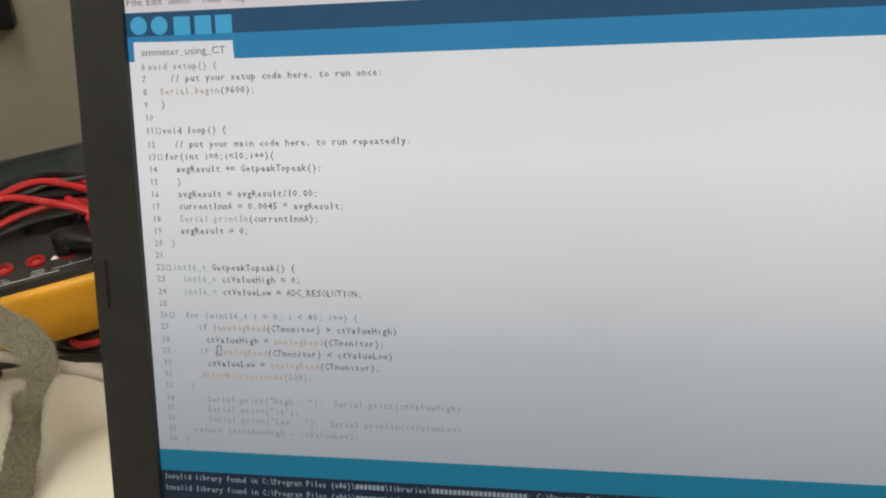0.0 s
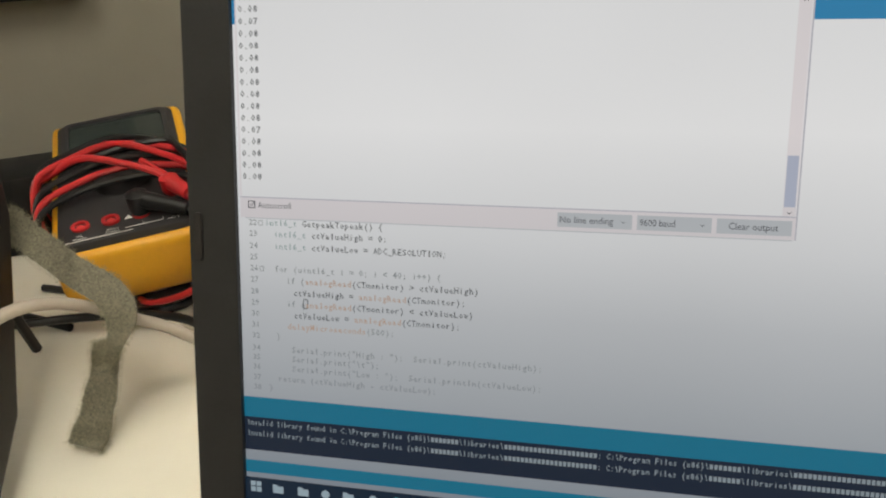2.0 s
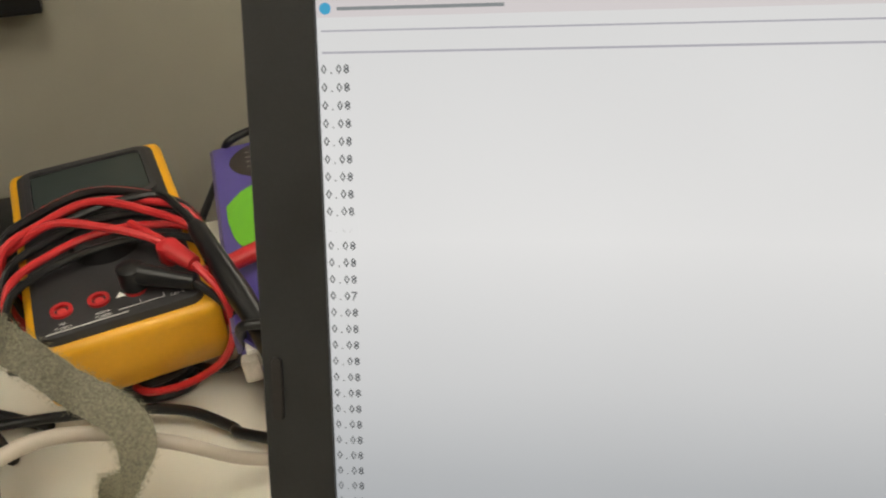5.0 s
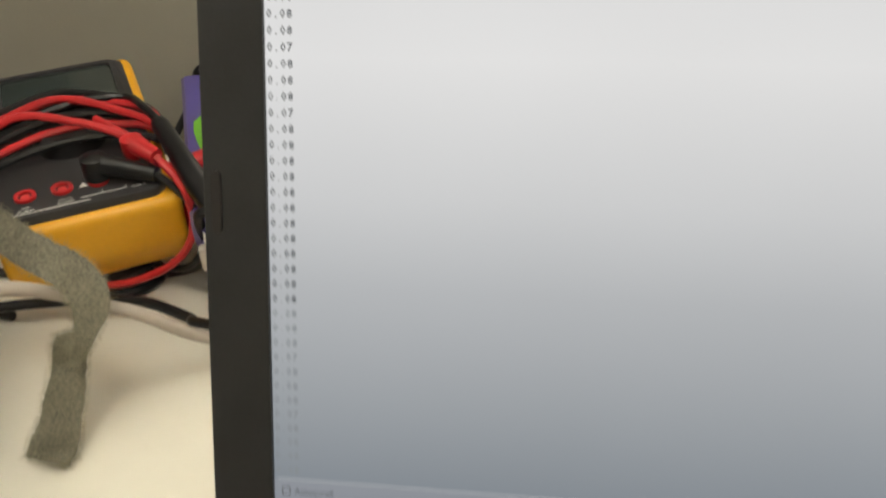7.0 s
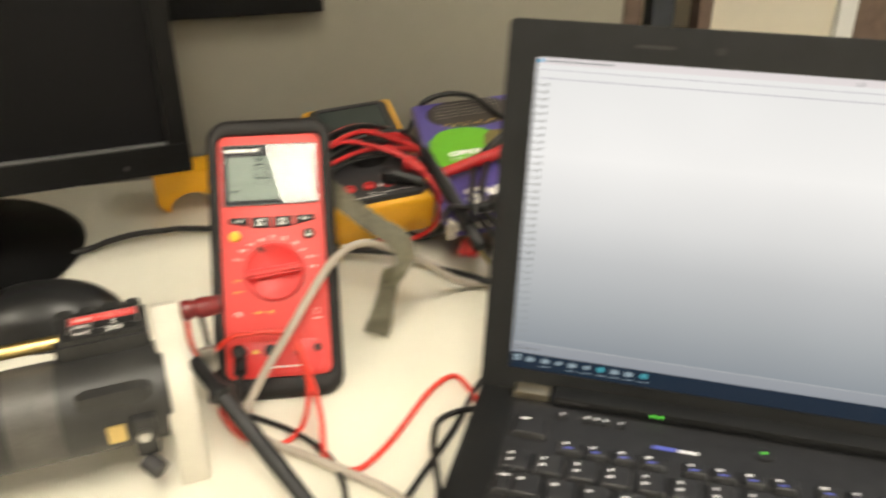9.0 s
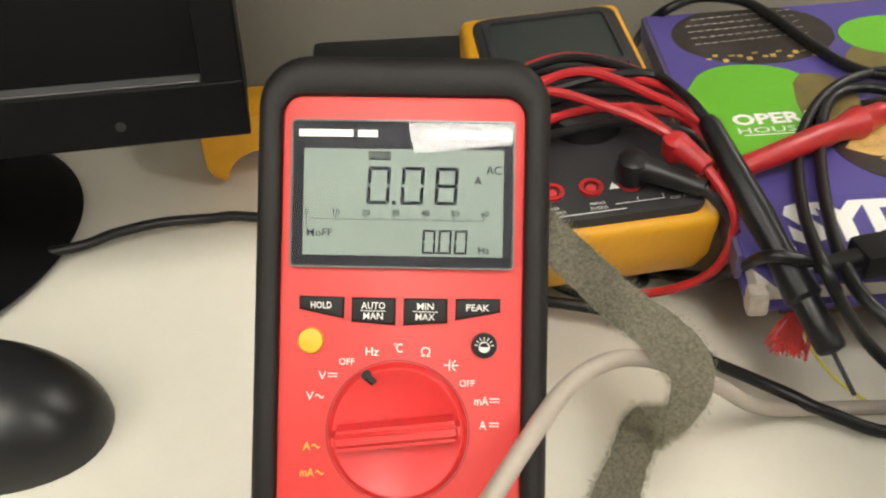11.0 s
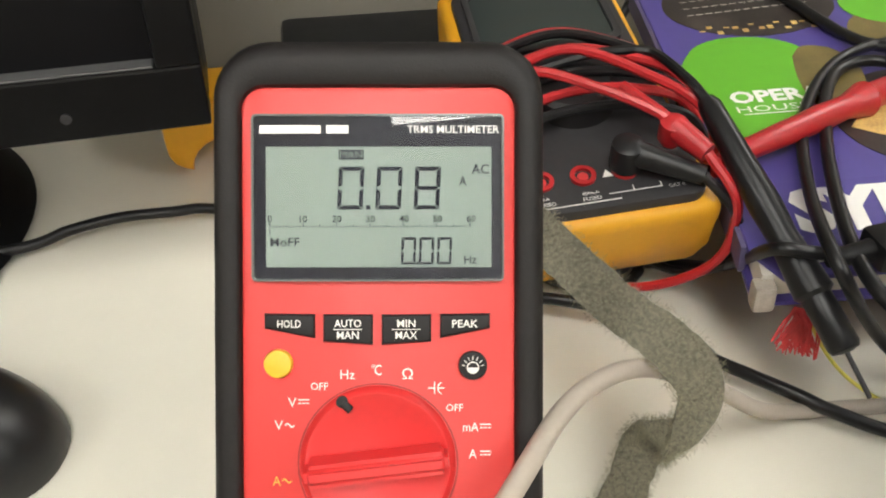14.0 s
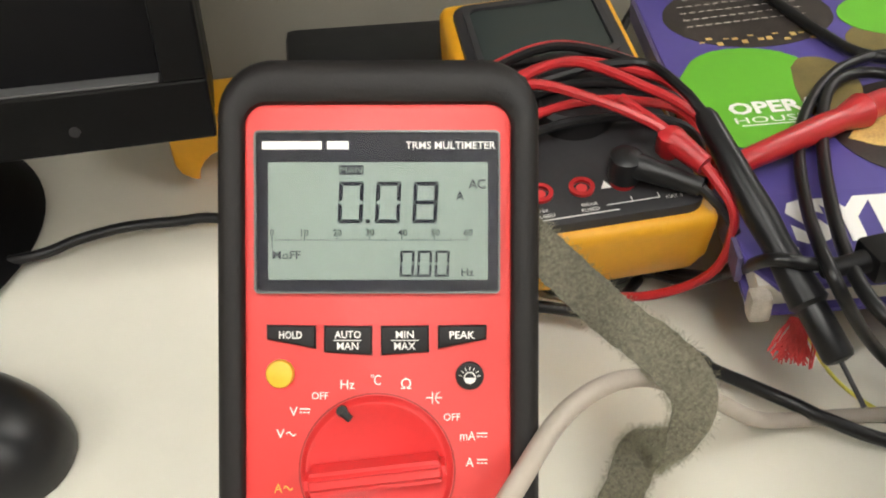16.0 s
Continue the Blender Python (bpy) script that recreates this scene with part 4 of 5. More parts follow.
# ---- the yellow multimeter wrapped in its leads ----
FL = axes((-0.1365, 0.1584, 0.0640), (0.8343, 0.5070, 0.0727), (-0.5076, 0.8082, 0.1895), (0.0392, -0.2048, 0.9780))
fluke = thing("yellow_multimeter", FL, "yellow and dark grey multimeter lying tilted, leads wound round it", "multimeter")
part("case", side_profile(0.044, [(0.0, -0.004), (0.003, -0.030), (0.010, -0.0470), (0.03, -0.050), (0.05, -0.05), (0.168, -0.05), (0.170, -0.02), (0.168, -0.002)], 0.007), FYEL, fluke, "yellow moulded case", smooth=True)
ff = part("front_panel", plate(rrect(-0.0385, 0.0385, 0.005, 0.160, 0.008), -0.006, 0.0008, 0.0012), FGREY, fluke, "dark grey front panel", smooth=True)
part("display_window", plate(rrect(-0.031, 0.031, 0.108, 0.152, 0.004), 0.0008, 0.0016, 0.0004), FLCD, fluke, "dark display, switched off")
part("display_rim", ring_plate(rrect(-0.034, 0.034, 0.104, 0.156, 0.006), rrect(-0.031, 0.031, 0.108, 0.152, 0.004), 0.0008, 0.0030), FGREY, fluke)
part("dial", lathe([(0.018, 0.0), (0.0175, 0.008), (0.015, 0.010), (0.001, 0.010)], 40, m=pose(0, 0.068, 0.0008)), BTN, fluke, smooth=True)
for x in (-0.0255, -0.0085, 0.0085, 0.0255):
    part("socket", ring_plate([(x + 0.0052 * math.cos(2 * math.pi * i / 24), 0.0225 + 0.0052 * math.sin(2 * math.pi * i / 24)) for i in range(24)],
                              [(x + 0.0034 * math.cos(2 * math.pi * i / 24), 0.0225 + 0.0034 * math.sin(2 * math.pi * i / 24)) for i in range(24)], 0.0008, 0.0022),
         REDWIRE if x < 0.01 else BTN, fluke, "red input socket" if x < 0.01 else "black input socket")
    part("socket_hole", disc(x, 0.0225, 0.0022, 0.0008, 0.0012, 16), INKB if x > 0.01 else LABELR, fluke)
letters("panel_word", "10A", INKW, fluke, -0.026, 0.0125, 0.0008, height=0.0016, align=0.5)
letters("panel_word", "400mA", INKW, fluke, -0.008, 0.0125, 0.0008, height=0.0016, align=0.5)
letters("panel_word", "CAT II", INKW, fluke, 0.0260, 0.0100, 0.0008, height=0.0017, align=0.5)
letters("panel_word", "FUSED", INKW, fluke, -0.026, 0.0095, 0.0008, height=0.0018, align=0.5)
letters("panel_word", "FUSED", INKW, fluke, -0.008, 0.0095, 0.0008, height=0.0018, align=0.5)
part("printed_line", box(-0.034, 0.003, 0.0080, 0.0084, 0.0008, 0.001), INKW, fluke)
part("printed_line", box(-0.001, 0.020, 0.0112, 0.0115, 0.0008, 0.001), INKW, fluke)
for x in (0.009, 0.020):
    part("printed_line", box(x, x + 0.0003, 0.0112, 0.0140, 0.0008, 0.001), INKW, fluke)
part("warning_sign", plate([(-0.001, 0.0205), (0.0035, 0.0205), (0.0012, 0.0245)], 0.0008, 0.001), INKW, fluke)
part("tilt_stand", box(-0.03, 0.03, 0.100, 0.104, -0.0795, -0.050, 0.001), FGREY, fluke)


def loose(name, m, label, category, group=""):
    return thing(name, m, label, category, group)


wound = loose("test_lead", FL, "red test lead wound in loops round the yellow multimeter, red plug", "test lead", "test leads")
woundb = loose("test_lead", FL, "black test lead wound in loops round the yellow multimeter, black plug", "test lead", "test leads")
R = 0.0021
rng = random.Random(4)
for lead, material, spec in ((wound, REDWIRE, ((0.086, 0.101, 0.074, 0.008), (0.066, 0.083, 0.062, 0.012), (0.060, 0.077, 0.036, 0.016), (0.046, 0.061, 0.052, 0.007))),
                             (woundb, BLKWIRE, ((0.082, 0.097, 0.070, 0.010), (0.075, 0.090, 0.066, 0.006), (0.055, 0.071, 0.058, 0.009), (0.040, 0.052, 0.044, 0.005), (0.088, 0.104, 0.078, 0.005)))):
    for a, mid, c, w in spec:
        part("loop", tube([(-0.040, a - 0.022, -0.036), (-0.051, a - 0.012, -0.012), (-0.046, a, w - 0.001), (-0.024, (a + mid) / 2 + 0.004, w + 0.003), (0.0, mid, w + 0.005),
                           (0.024, (mid + c) / 2 + 0.003, w + 0.003), (0.044, c, w - 0.002), (0.0505, c - 0.010, -0.014), (0.042, c - 0.02, -0.036)], R, 8, 6), material, lead, smooth=True)
part("plug", rod((0.0290, 0.028, 0.0145), (0.0375, 0.014, 0.0120), 0.0054, 14, r2=0.0040, bm=lathe([(0.0035, 0), (0.0056, 0.003), (0.0056, 0.011), (0.003, 0.0125)], 14, m=pose(0.0285, 0.0285, 0.006))), REDWIRE, wound, "red right-angled plug", smooth=True)
part("wire", tube([(0.0375, 0.014, 0.0120), (0.0450, 0.000, 0.002), (0.0465, -0.004, -0.012), (0.0430, -0.0065, -0.026), (0.033, -0.0050, -0.038), (0.014, 0.000, -0.047), (-0.004, 0.012, -0.053), (-0.01, 0.035, -0.056)], R, 8), REDWIRE, wound, smooth=True)
part("wire", tube([(-0.044, 0.066, 0.012), (-0.020, 0.066, 0.021), (0.004, 0.050, 0.021), (0.022, 0.036, 0.018), (0.0300, 0.028, 0.0145)], R, 8), REDWIRE, wound, smooth=True)
part("plug", lathe([(0.0040, 0), (0.0065, 0.002), (0.0065, 0.013), (0.004, 0.0145)], 16, m=pose(0.0090, 0.0235, 0.0008), bm=rod((0.0090, 0.0235, 0.0105), (0.0350, 0.0085, 0.0060), 0.0055, 14, r2=0.0038)), BLKWIRE, woundb, "black right-angled plug", smooth=True)
part("wire", tube([(0.0350, 0.0085, 0.0060), (0.0450, -0.001, -0.004), (0.0500, -0.006, -0.020), (0.0480, -0.002, -0.038), (0.036, 0.012, -0.056), (0.010, 0.040, -0.060)], R, 8), BLKWIRE, woundb, smooth=True)

for k, (rx, ry) in enumerate(((0.030, 0.022), (0.025, 0.018), (0.027, 0.024))):
    ring = [(-0.158 + rx * math.cos(2 * math.pi * i / 12 + k) * 0.9, 0.205 + ry * math.sin(2 * math.pi * i / 12 + k), 0.0035 + 0.0055 * k) for i in range(12)]
    part("coil", tube([FL.inverted() @ Vector(p) for p in [*ring, ring[0]]], 0.0026, 8, 4), BLKWIRE, woundb, smooth=True)

# the probes of those leads
bprobe = loose("test_probe", pose(0, 0, 0), "black test probe leaning from the yellow multimeter on to the desk", "test probe", "test probes")
part("grip", lathe([(0.0030, 0), (0.0042, 0.004), (0.0048, 0.03), (0.0056, 0.055), (0.0050, 0.070), (0.0064, 0.094), (0.0066, 0.097), (0.0050, 0.099), (0.0052, 0.121), (0.0044, 0.123), (0.0015, 0.124)], 20,
                   m=along((-0.1177, 0.2056, 0.0929), (-0.0499, 0.1405, 0.0406)) @ Matrix.Diagonal((1.1, 1.1, 0.86, 1))), BLKWIRE, bprobe, "black plastic grip", smooth=True)
part("tip", rod((-0.0520, 0.1425, 0.0422), (-0.0405, 0.1315, 0.0320), 0.0009, 8), FGREY, bprobe, "dark steel needle tip")
part("wire", tube([(-0.1177, 0.2056, 0.0929), (-0.128, 0.2140, 0.0970), (-0.146, 0.2310, 0.0970), (-0.166, 0.2200, 0.0970), (-0.186, 0.2080, 0.0920)], R, 8), BLKWIRE, bprobe, smooth=True)
rprobe = loose("test_probe", pose(0.0000, 0.0000, 0.0000), "red test probe lying across the book", "test probe", "test probes")
part("grip", lathe([(0.0028, 0), (0.0044, 0.006), (0.0052, 0.035), (0.0058, 0.062), (0.0052, 0.075), (0.0080, 0.088), (0.0060, 0.092), (0.0058, 0.104), (0.0016, 0.106)], 20,
                   m=along((-0.1078, 0.1976, 0.0716), (-0.0445, 0.2861, 0.0744)) @ Matrix.Diagonal((1, 1, 1.0, 1))), REDWIRE, rprobe, "red plastic grip", smooth=True)
part("wire", tube([(-0.1078, 0.1976, 0.0716), (-0.1150, 0.1910, 0.0770), (-0.1280, 0.1950, 0.0870), (-0.1500, 0.2050, 0.0930)], R, 8), REDWIRE, rprobe, smooth=True)


# ---- the felt strap ----
def ribbon(points, widths, sides, th, per=8):
    """A strip of cloth through the points, its breadth along the given side vectors."""
    P, S = curve(points, per), curve(sides, per)
    Wd = [v.x for v in curve([(w, 0, 0) for w in widths], per)]
    b = bmesh.new()
    rows = []
    rr = random.Random(9)
    N = 8
    for i, (p, s, w) in enumerate(zip(P, S, Wd)):
        t = (P[min(i + 1, len(P) - 1)] - P[max(i - 1, 0)]).normalized()
        s = (s - t * s.dot(t)).normalized()
        n = t.cross(s)
        top, bot = [], []
        for k in range(N + 1):
            f = k / N - 0.5
            e = w * f * (1 + (0.05 * rr.uniform(-1, 1) if k in (0, N) else 0))
            h = 0.0012 * math.cos(3 * f + i * 0.5) + 0.0003 * rr.uniform(-1, 1)
            top.append(b.verts.new(p + s * e + n * (h + th / 2)))
            bot.append(b.verts.new(p + s * e + n * (h - th / 2)))
        rows.append(top + bot[::-1])
    m = len(rows[0])
    for a, c in zip(rows, rows[1:]):
        for k in range(m):
            b.faces.new((a[k], a[(k + 1) % m], c[(k + 1) % m], c[k]))
    b.faces.new(rows[0][::-1])
    b.faces.new(rows[-1])
    bmesh.ops.recalc_face_normals(b, faces=b.faces)
    return b


strap = loose("felt_strap", pose(0, 0, 0), "grey-green fuzzy hook-and-loop strap, twisted, hanging on to the desk", "strap")
part("band", ribbon([(-0.1700, 0.1100, 0.0960), (-0.1578, 0.1059, 0.0904), (-0.1462, 0.1022, 0.0853), (-0.1249, 0.0946, 0.0766), (-0.1055, 0.0880, 0.0715), (-0.0950, 0.0815, 0.0635), (-0.0965, 0.0750, 0.0510), (-0.1005, 0.0710, 0.0410)],
                    (0.0145, 0.0145, 0.0143, 0.0142, 0.0150, 0.0140, 0.0080, 0.0020),
                    [(0.49, 0.66, 0.56), (0.49, 0.66, 0.56), (0.49, 0.66, 0.56), (0.52, 0.62, 0.55), (0.62, 0.55, 0.50), (0.90, 0.40, 0.15), (0.95, 0.30, 0.0), (0.95, 0.3, 0.0)], 0.0018), STRAP, strap, "fuzzy grey band", smooth=True)
part("fold", ribbon([(-0.1000, 0.0720, 0.0470), (-0.1040, 0.0785, 0.0480), (-0.1075, 0.0805, 0.0410), (-0.1085, 0.0765, 0.0300), (-0.1098, 0.0690, 0.0180), (-0.1108, 0.0630, 0.0100), (-0.1118, 0.0565, 0.0042)],
                    (0.0030, 0.0090, 0.0120, 0.0130, 0.0150, 0.0165, 0.0175),
                    [(0.6, 0.3, 0.6), (0.8, 0.3, 0.3), (0.92, 0.35, 0.1), (0.92, 0.37, 0.08), (0.90, 0.36, 0.15), (0.86, 0.44, 0.22), (0.82, 0.52, 0.24)], 0.0018), STRAP, strap, smooth=True)
# loose hairs on the strap
rr = random.Random(21)
hv, hf = [], []
for band in [o for o in strap.children if o.name.split(".")[0] in ("band", "fold")]:
    vs = [v.co.copy() for v in band.data.vertices]
    ns = [v.normal.copy() for v in band.data.vertices]
    for i in range(11000):
        k = rr.randrange(len(vs))
        p = vs[k] + Vector((rr.uniform(-1, 1), rr.uniform(-1, 1), rr.uniform(-1, 1))) * 0.0014
        q = p + (ns[k] * rr.uniform(0.2, 1.0) + Vector((rr.uniform(-1, 1), rr.uniform(-1, 1), rr.uniform(-1, 1))) * 0.8) * 0.0016
        n = len(hv)
        s = Vector((rr.uniform(-1, 1), rr.uniform(-1, 1), rr.uniform(-1, 1))).normalized() * 0.00009
        t = s.cross(q - p).normalized() * 0.00011
        hv += [p + s, p - s, p + t, q]
        hf += [(n, n + 1, n + 3), (n + 1, n + 2, n + 3), (n + 2, n, n + 3)]
hm = bpy.data.meshes.new("fuzz")
hm.from_pydata(hv, [], hf)
hm.materials.append(STRAP2)
fuzz = new("fuzz", hm)
fuzz.parent = strap
fuzz["kind"] = "stuff"

# ---- cables ----
grey = loose("grey_cable", pose(0, 0, 0), "thick beige-grey round cable looping over the desk beside the meter", "cable")
part("sheath", tube([(-0.0100, -0.1180, 0.004), (-0.0454, -0.0968, 0.004), (-0.0950, -0.0820, 0.004), (-0.1400, -0.0720, 0.004), (-0.1600, -0.0600, 0.006), (-0.1570, -0.0420, 0.022), (-0.1450, -0.0150, 0.048), (-0.1330, 0.0200, 0.074),
                     (-0.1275, 0.0470, 0.0785), (-0.1195, 0.0680, 0.0740), (-0.1100, 0.0890, 0.0600), (-0.0990, 0.0985, 0.0500), (-0.0870, 0.1020, 0.0450), (-0.0740, 0.1180, 0.0260), (-0.0600, 0.1400, 0.0080), (-0.0400, 0.1540, 0.0040), (-0.0150, 0.1660, 0.004), (0.0150, 0.1800, 0.004), (0.10, 0.20, 0.004)], 0.0029, 14), GRYWIRE, grey, smooth=True)
cable = loose("power_cable", pose(0, 0, 0), "black round cable lying on the desk", "cable", "black cables")
part("sheath", tube([(-0.47, 0.060, 0.004), (-0.4033, 0.1071, 0.006), (-0.3861, 0.1280, 0.008), (-0.3700, 0.1440, 0.009), (-0.3500, 0.1590, 0.008), (-0.3373, 0.1700, 0.006), (-0.300, 0.180, 0.004), (-0.240, 0.170, 0.004), (-0.190, 0.160, 0.003)], 0.0027, 12), BLKWIRE, cable, smooth=True)
cable2 = loose("power_cable", pose(0.0000, 0.0000, 0.0000), "black round cable running under the strap and looping over the book", "cable", "black cables")
part("sheath", tube([(-0.2300, 0.1500, 0.0060), (-0.1700, 0.1600, 0.0120), (-0.1250, 0.1660, 0.0120), (-0.0970, 0.1600, 0.0080), (-0.0913, 0.1548, 0.0090), (-0.0756, 0.1497, 0.0105), (-0.0607, 0.1465, 0.0105), (-0.0471, 0.1450, 0.0085), (-0.0227, 0.1473, 0.0045),
                     (-0.0083, 0.1604, 0.0050), (-0.0063, 0.1551, 0.0419), (-0.0061, 0.1679, 0.0671), (-0.0063, 0.2026, 0.0717), (-0.0144, 0.2526, 0.0743), (-0.0257, 0.2878, 0.0757), (-0.0444, 0.3069, 0.0756), (-0.0621, 0.3040, 0.0743),
                     (-0.0712, 0.2807, 0.0723), (-0.0687, 0.2303, 0.0693), (-0.0589, 0.1764, 0.0667), (-0.0459, 0.1477, 0.0633), (-0.0233, 0.1475, 0.0514), (0.0167, 0.2100, 0.0040), (0.0600, 0.2200, 0.0040)], 0.0027, 12), BLKWIRE, cable2, smooth=True)
cable3 = loose("power_cable", pose(0.0000, 0.0000, 0.0000), "thin black cable crossing behind the yellow multimeter", "cable", "black cables")
part("sheath", tube([(-0.2400, 0.2050, 0.0030), (-0.1700, 0.2000, 0.0030), (-0.1449, 0.2061, 0.0030), (-0.1200, 0.2149, 0.0040), (-0.1007, 0.1990, 0.0201), (-0.0909, 0.1798, 0.0408), (-0.0815, 0.1580, 0.0650), (-0.0671, 0.1610, 0.0652), (-0.0540, 0.1651, 0.0663)], 0.0025, 12), BLKWIRE, cable3, smooth=True)

usb = loose("usb_cable", pose(0.0000, 0.0000, 0.0000), "black cable looped over the book, two metal plugs at its ends", "cable")
part("wire", tube([(-0.1920, 0.3700, 0.0200), (-0.1853, 0.4044, 0.0461), (-0.1691, 0.3832, 0.0710), (-0.1509, 0.4050, 0.0745), (-0.1210, 0.4017, 0.0750), (-0.0820, 0.3535, 0.0742), (-0.0601, 0.3283, 0.0752), (-0.0365, 0.3230, 0.0772), (-0.0133, 0.3197, 0.0785)], 0.0029, 10), BLKWIRE, usb, smooth=True)
part("wire", tube([(0.0075, 0.3065, 0.0790), (-0.0183, 0.3216, 0.0783), (-0.0457, 0.3292, 0.0769), (-0.0693, 0.3035, 0.0738), (-0.0792, 0.2541, 0.0701), (-0.0731, 0.1988, 0.0671), (-0.0591, 0.1528, 0.0652), (-0.0326, 0.1735, 0.0220), (-0.0023, 0.1610, 0.0120), (0.0110, 0.1665, 0.0040), (0.0500, 0.1800, 0.0040)], 0.0026, 10), BLKWIRE, usb, smooth=True)
for P0, P1 in (((-0.0540, 0.1651, 0.0663), (-0.0255, 0.1844, 0.0694)), ((-0.0133, 0.3197, 0.0785), (0.0252, 0.3235, 0.0812))):
    um = along(P0, P1)
    b = box(-0.0075, 0.0075, -0.0055, 0.0055, 0.004, 0.041, 0.002, 2)
    lathe([(0.003, -0.012), (0.0045, 0.004)], 12, b, None)
    bmesh.ops.transform(b, matrix=um, verts=b.verts)
    part("plug_body", b, BLKWIRE, usb, "black moulded plug", smooth=True)
    b = box(-0.0055, 0.0055, -0.0022, 0.0022, 0.041, 0.054, 0.0004, 1)
    bmesh.ops.transform(b, matrix=um, verts=b.verts)
    part("metal_plug", b, STEEL, usb, "bare metal plug shell")
jumper = loose("jumper_wire", pose(0.0000, 0.0000, 0.0000), "thin yellow wire hanging over the book's edge", "wire", "jumper wires")
part("wire", tube([(-0.0645, 0.1676, 0.036), (-0.0589, 0.1664, 0.026), (-0.051, 0.1668, 0.015), (-0.0401, 0.1677, 0.005), (-0.0261, 0.1646, 0.0012), (-0.0119, 0.1637, 0.0012)], 0.0008, 8), YELWIRE, jumper, smooth=True)
jumper2 = loose("jumper_wire", pose(0, 0, 0), "thin black jumper wires with pin ends on the book", "wire", "jumper wires")
for dx in (0, 0.008):
    part("pin_housing", rod((-0.0432 + dx, 0.1880, 0.066), (-0.0340 + dx, 0.1990, 0.068), 0.0014, 6), BLKWIRE, jumper2)
    part("pin", rod((-0.0432 + dx, 0.1880, 0.066), (-0.0485 + dx, 0.1815, 0.0640), 0.0004, 6), STEEL, jumper2)

# leads plugged into the red meter
red = loose("test_lead", pose(0, 0, 0), "thin red test lead from the red meter across the desk", "test lead", "test leads")
MP = lambda x, y, z: tuple(METER @ Vector((x, y, z)))
part("wire", tube([MP(0.0130, 0.036, 0.010), MP(0.0160, 0.030, 0.014), MP(0.0200, 0.016, 0.012), MP(0.0240, 0.002, 0.012), (-0.1120, -0.0480, 0.005), (-0.0980, -0.0760, 0.003), (-0.0820, -0.0830, 0.003), (-0.0720, -0.0760, 0.003), (-0.0630, -0.0460, 0.003), (-0.0550, 0.0010, 0.003), (-0.0440, 0.0230, 0.003), (-0.0300, 0.0130, 0.003), (-0.0180, -0.0060, 0.003)], 0.0019, 10), REDLEAD, red, smooth=True)
part("plug", rod(MP(0.0130, 0.034, 0.0035), MP(0.0130, 0.035, 0.0120), 0.0034, 12), REDLEAD, red, smooth=True)
red2 = loose("test_lead", pose(0, 0, 0), "thin red wire from the rheostat looping over the meter's sockets", "test lead", "test leads")
part("wire", tube([(-0.1930, -0.0560, 0.080), (-0.1880, -0.0620, 0.060), (-0.1900, -0.0500, 0.040), MP(-0.0400, 0.036, 0.012), MP(-0.0300, 0.0440, 0.014), MP(-0.0150, 0.0455, 0.014), MP(0.0020, 0.0450, 0.013), MP(0.0120, 0.0380, 0.012), MP(0.0170, 0.0220, 0.012), MP(0.0190, 0.004, 0.010),
                   (-0.1230, -0.0560, 0.004), (-0.1320, -0.0740, 0.003), (-0.1560, -0.0720, 0.003), (-0.1780, -0.0560, 0.003), (-0.1850, -0.0430, 0.004)], 0.0017, 10), REDLEAD, red2, smooth=True)
blk = loose("test_lead", pose(0, 0, 0), "black test lead plugged into the red meter", "test lead", "test leads")
part("plug", rod(MP(-0.0250, 0.0345, 0.0035), MP(-0.0250, 0.0200, 0.0110), 0.0042, 12, bm=lathe([(0.0035, 0.003), (0.0048, 0.006), (0.0048, 0.013), (0.003, 0.0145)], 14, m=METER @ pose(-0.0250, 0.0340, 0))), BLKWIRE, blk, "black right-angled plug", smooth=True)
part("wire", tube([MP(-0.0250, 0.0200, 0.0110), MP(-0.0248, 0.006, 0.012), (-0.1660, -0.0530, 0.004), (-0.1560, -0.0530, 0.003), (-0.1252, -0.0600, 0.003), (-0.0957, -0.0758, 0.003), (-0.0745, -0.1039, 0.003), (-0.066, -0.140, 0.003)], 0.0019, 10), BLKWIRE, blk, smooth=True)
blk2 = loose("test_lead", pose(0, 0, 0), "thin black wire looped on the desk beside the laptop", "test lead", "test leads")
part("wire", tube([(-0.0180, 0.0300, 0.003), (-0.0245, 0.0190, 0.003), (-0.0290, -0.0300, 0.003), (-0.0360, -0.0700, 0.003), (-0.0420, -0.1050, 0.003)], 0.0020, 10), BLKWIRE, blk2, smooth=True)
part("wire", tube([(-0.0185, -0.0080, 0.004), (-0.0300, -0.0150, 0.005), (-0.0404, -0.0251, 0.003), (-0.0390, -0.0430, 0.003), (-0.0330, -0.0620, 0.005), (-0.0240, -0.0850, 0.003), (-0.0200, -0.1100, 0.003)], 0.0020, 10), BLKWIRE, blk2, smooth=True)
clamp = loose("test_probe", pose(0, 0, 0), "long black test probe resting against the rheostat's terminal", "test probe", "test probes")
A, Bp = Vector((-0.1745, -0.0820, 0.0660)), Vector((-0.0870, -0.1230, 0.0100))
part("grip", lathe([(0.0030, 0.0), (0.0045, 0.004), (0.0048, 0.022), (0.0078, 0.026), (0.0078, 0.028), (0.0050, 0.030), (0.0052, 0.07), (0.0046, (Bp - A).length), (0.002, (Bp - A).length + 0.001)], 18, m=along(A, Bp)), BLKWIRE, clamp, "black plastic grip", smooth=True)
part("tip", rod(A, A + (A - Bp).normalized() * 0.017, 0.0016, 8, r2=0.0008), STEEL, clamp, "steel tip")

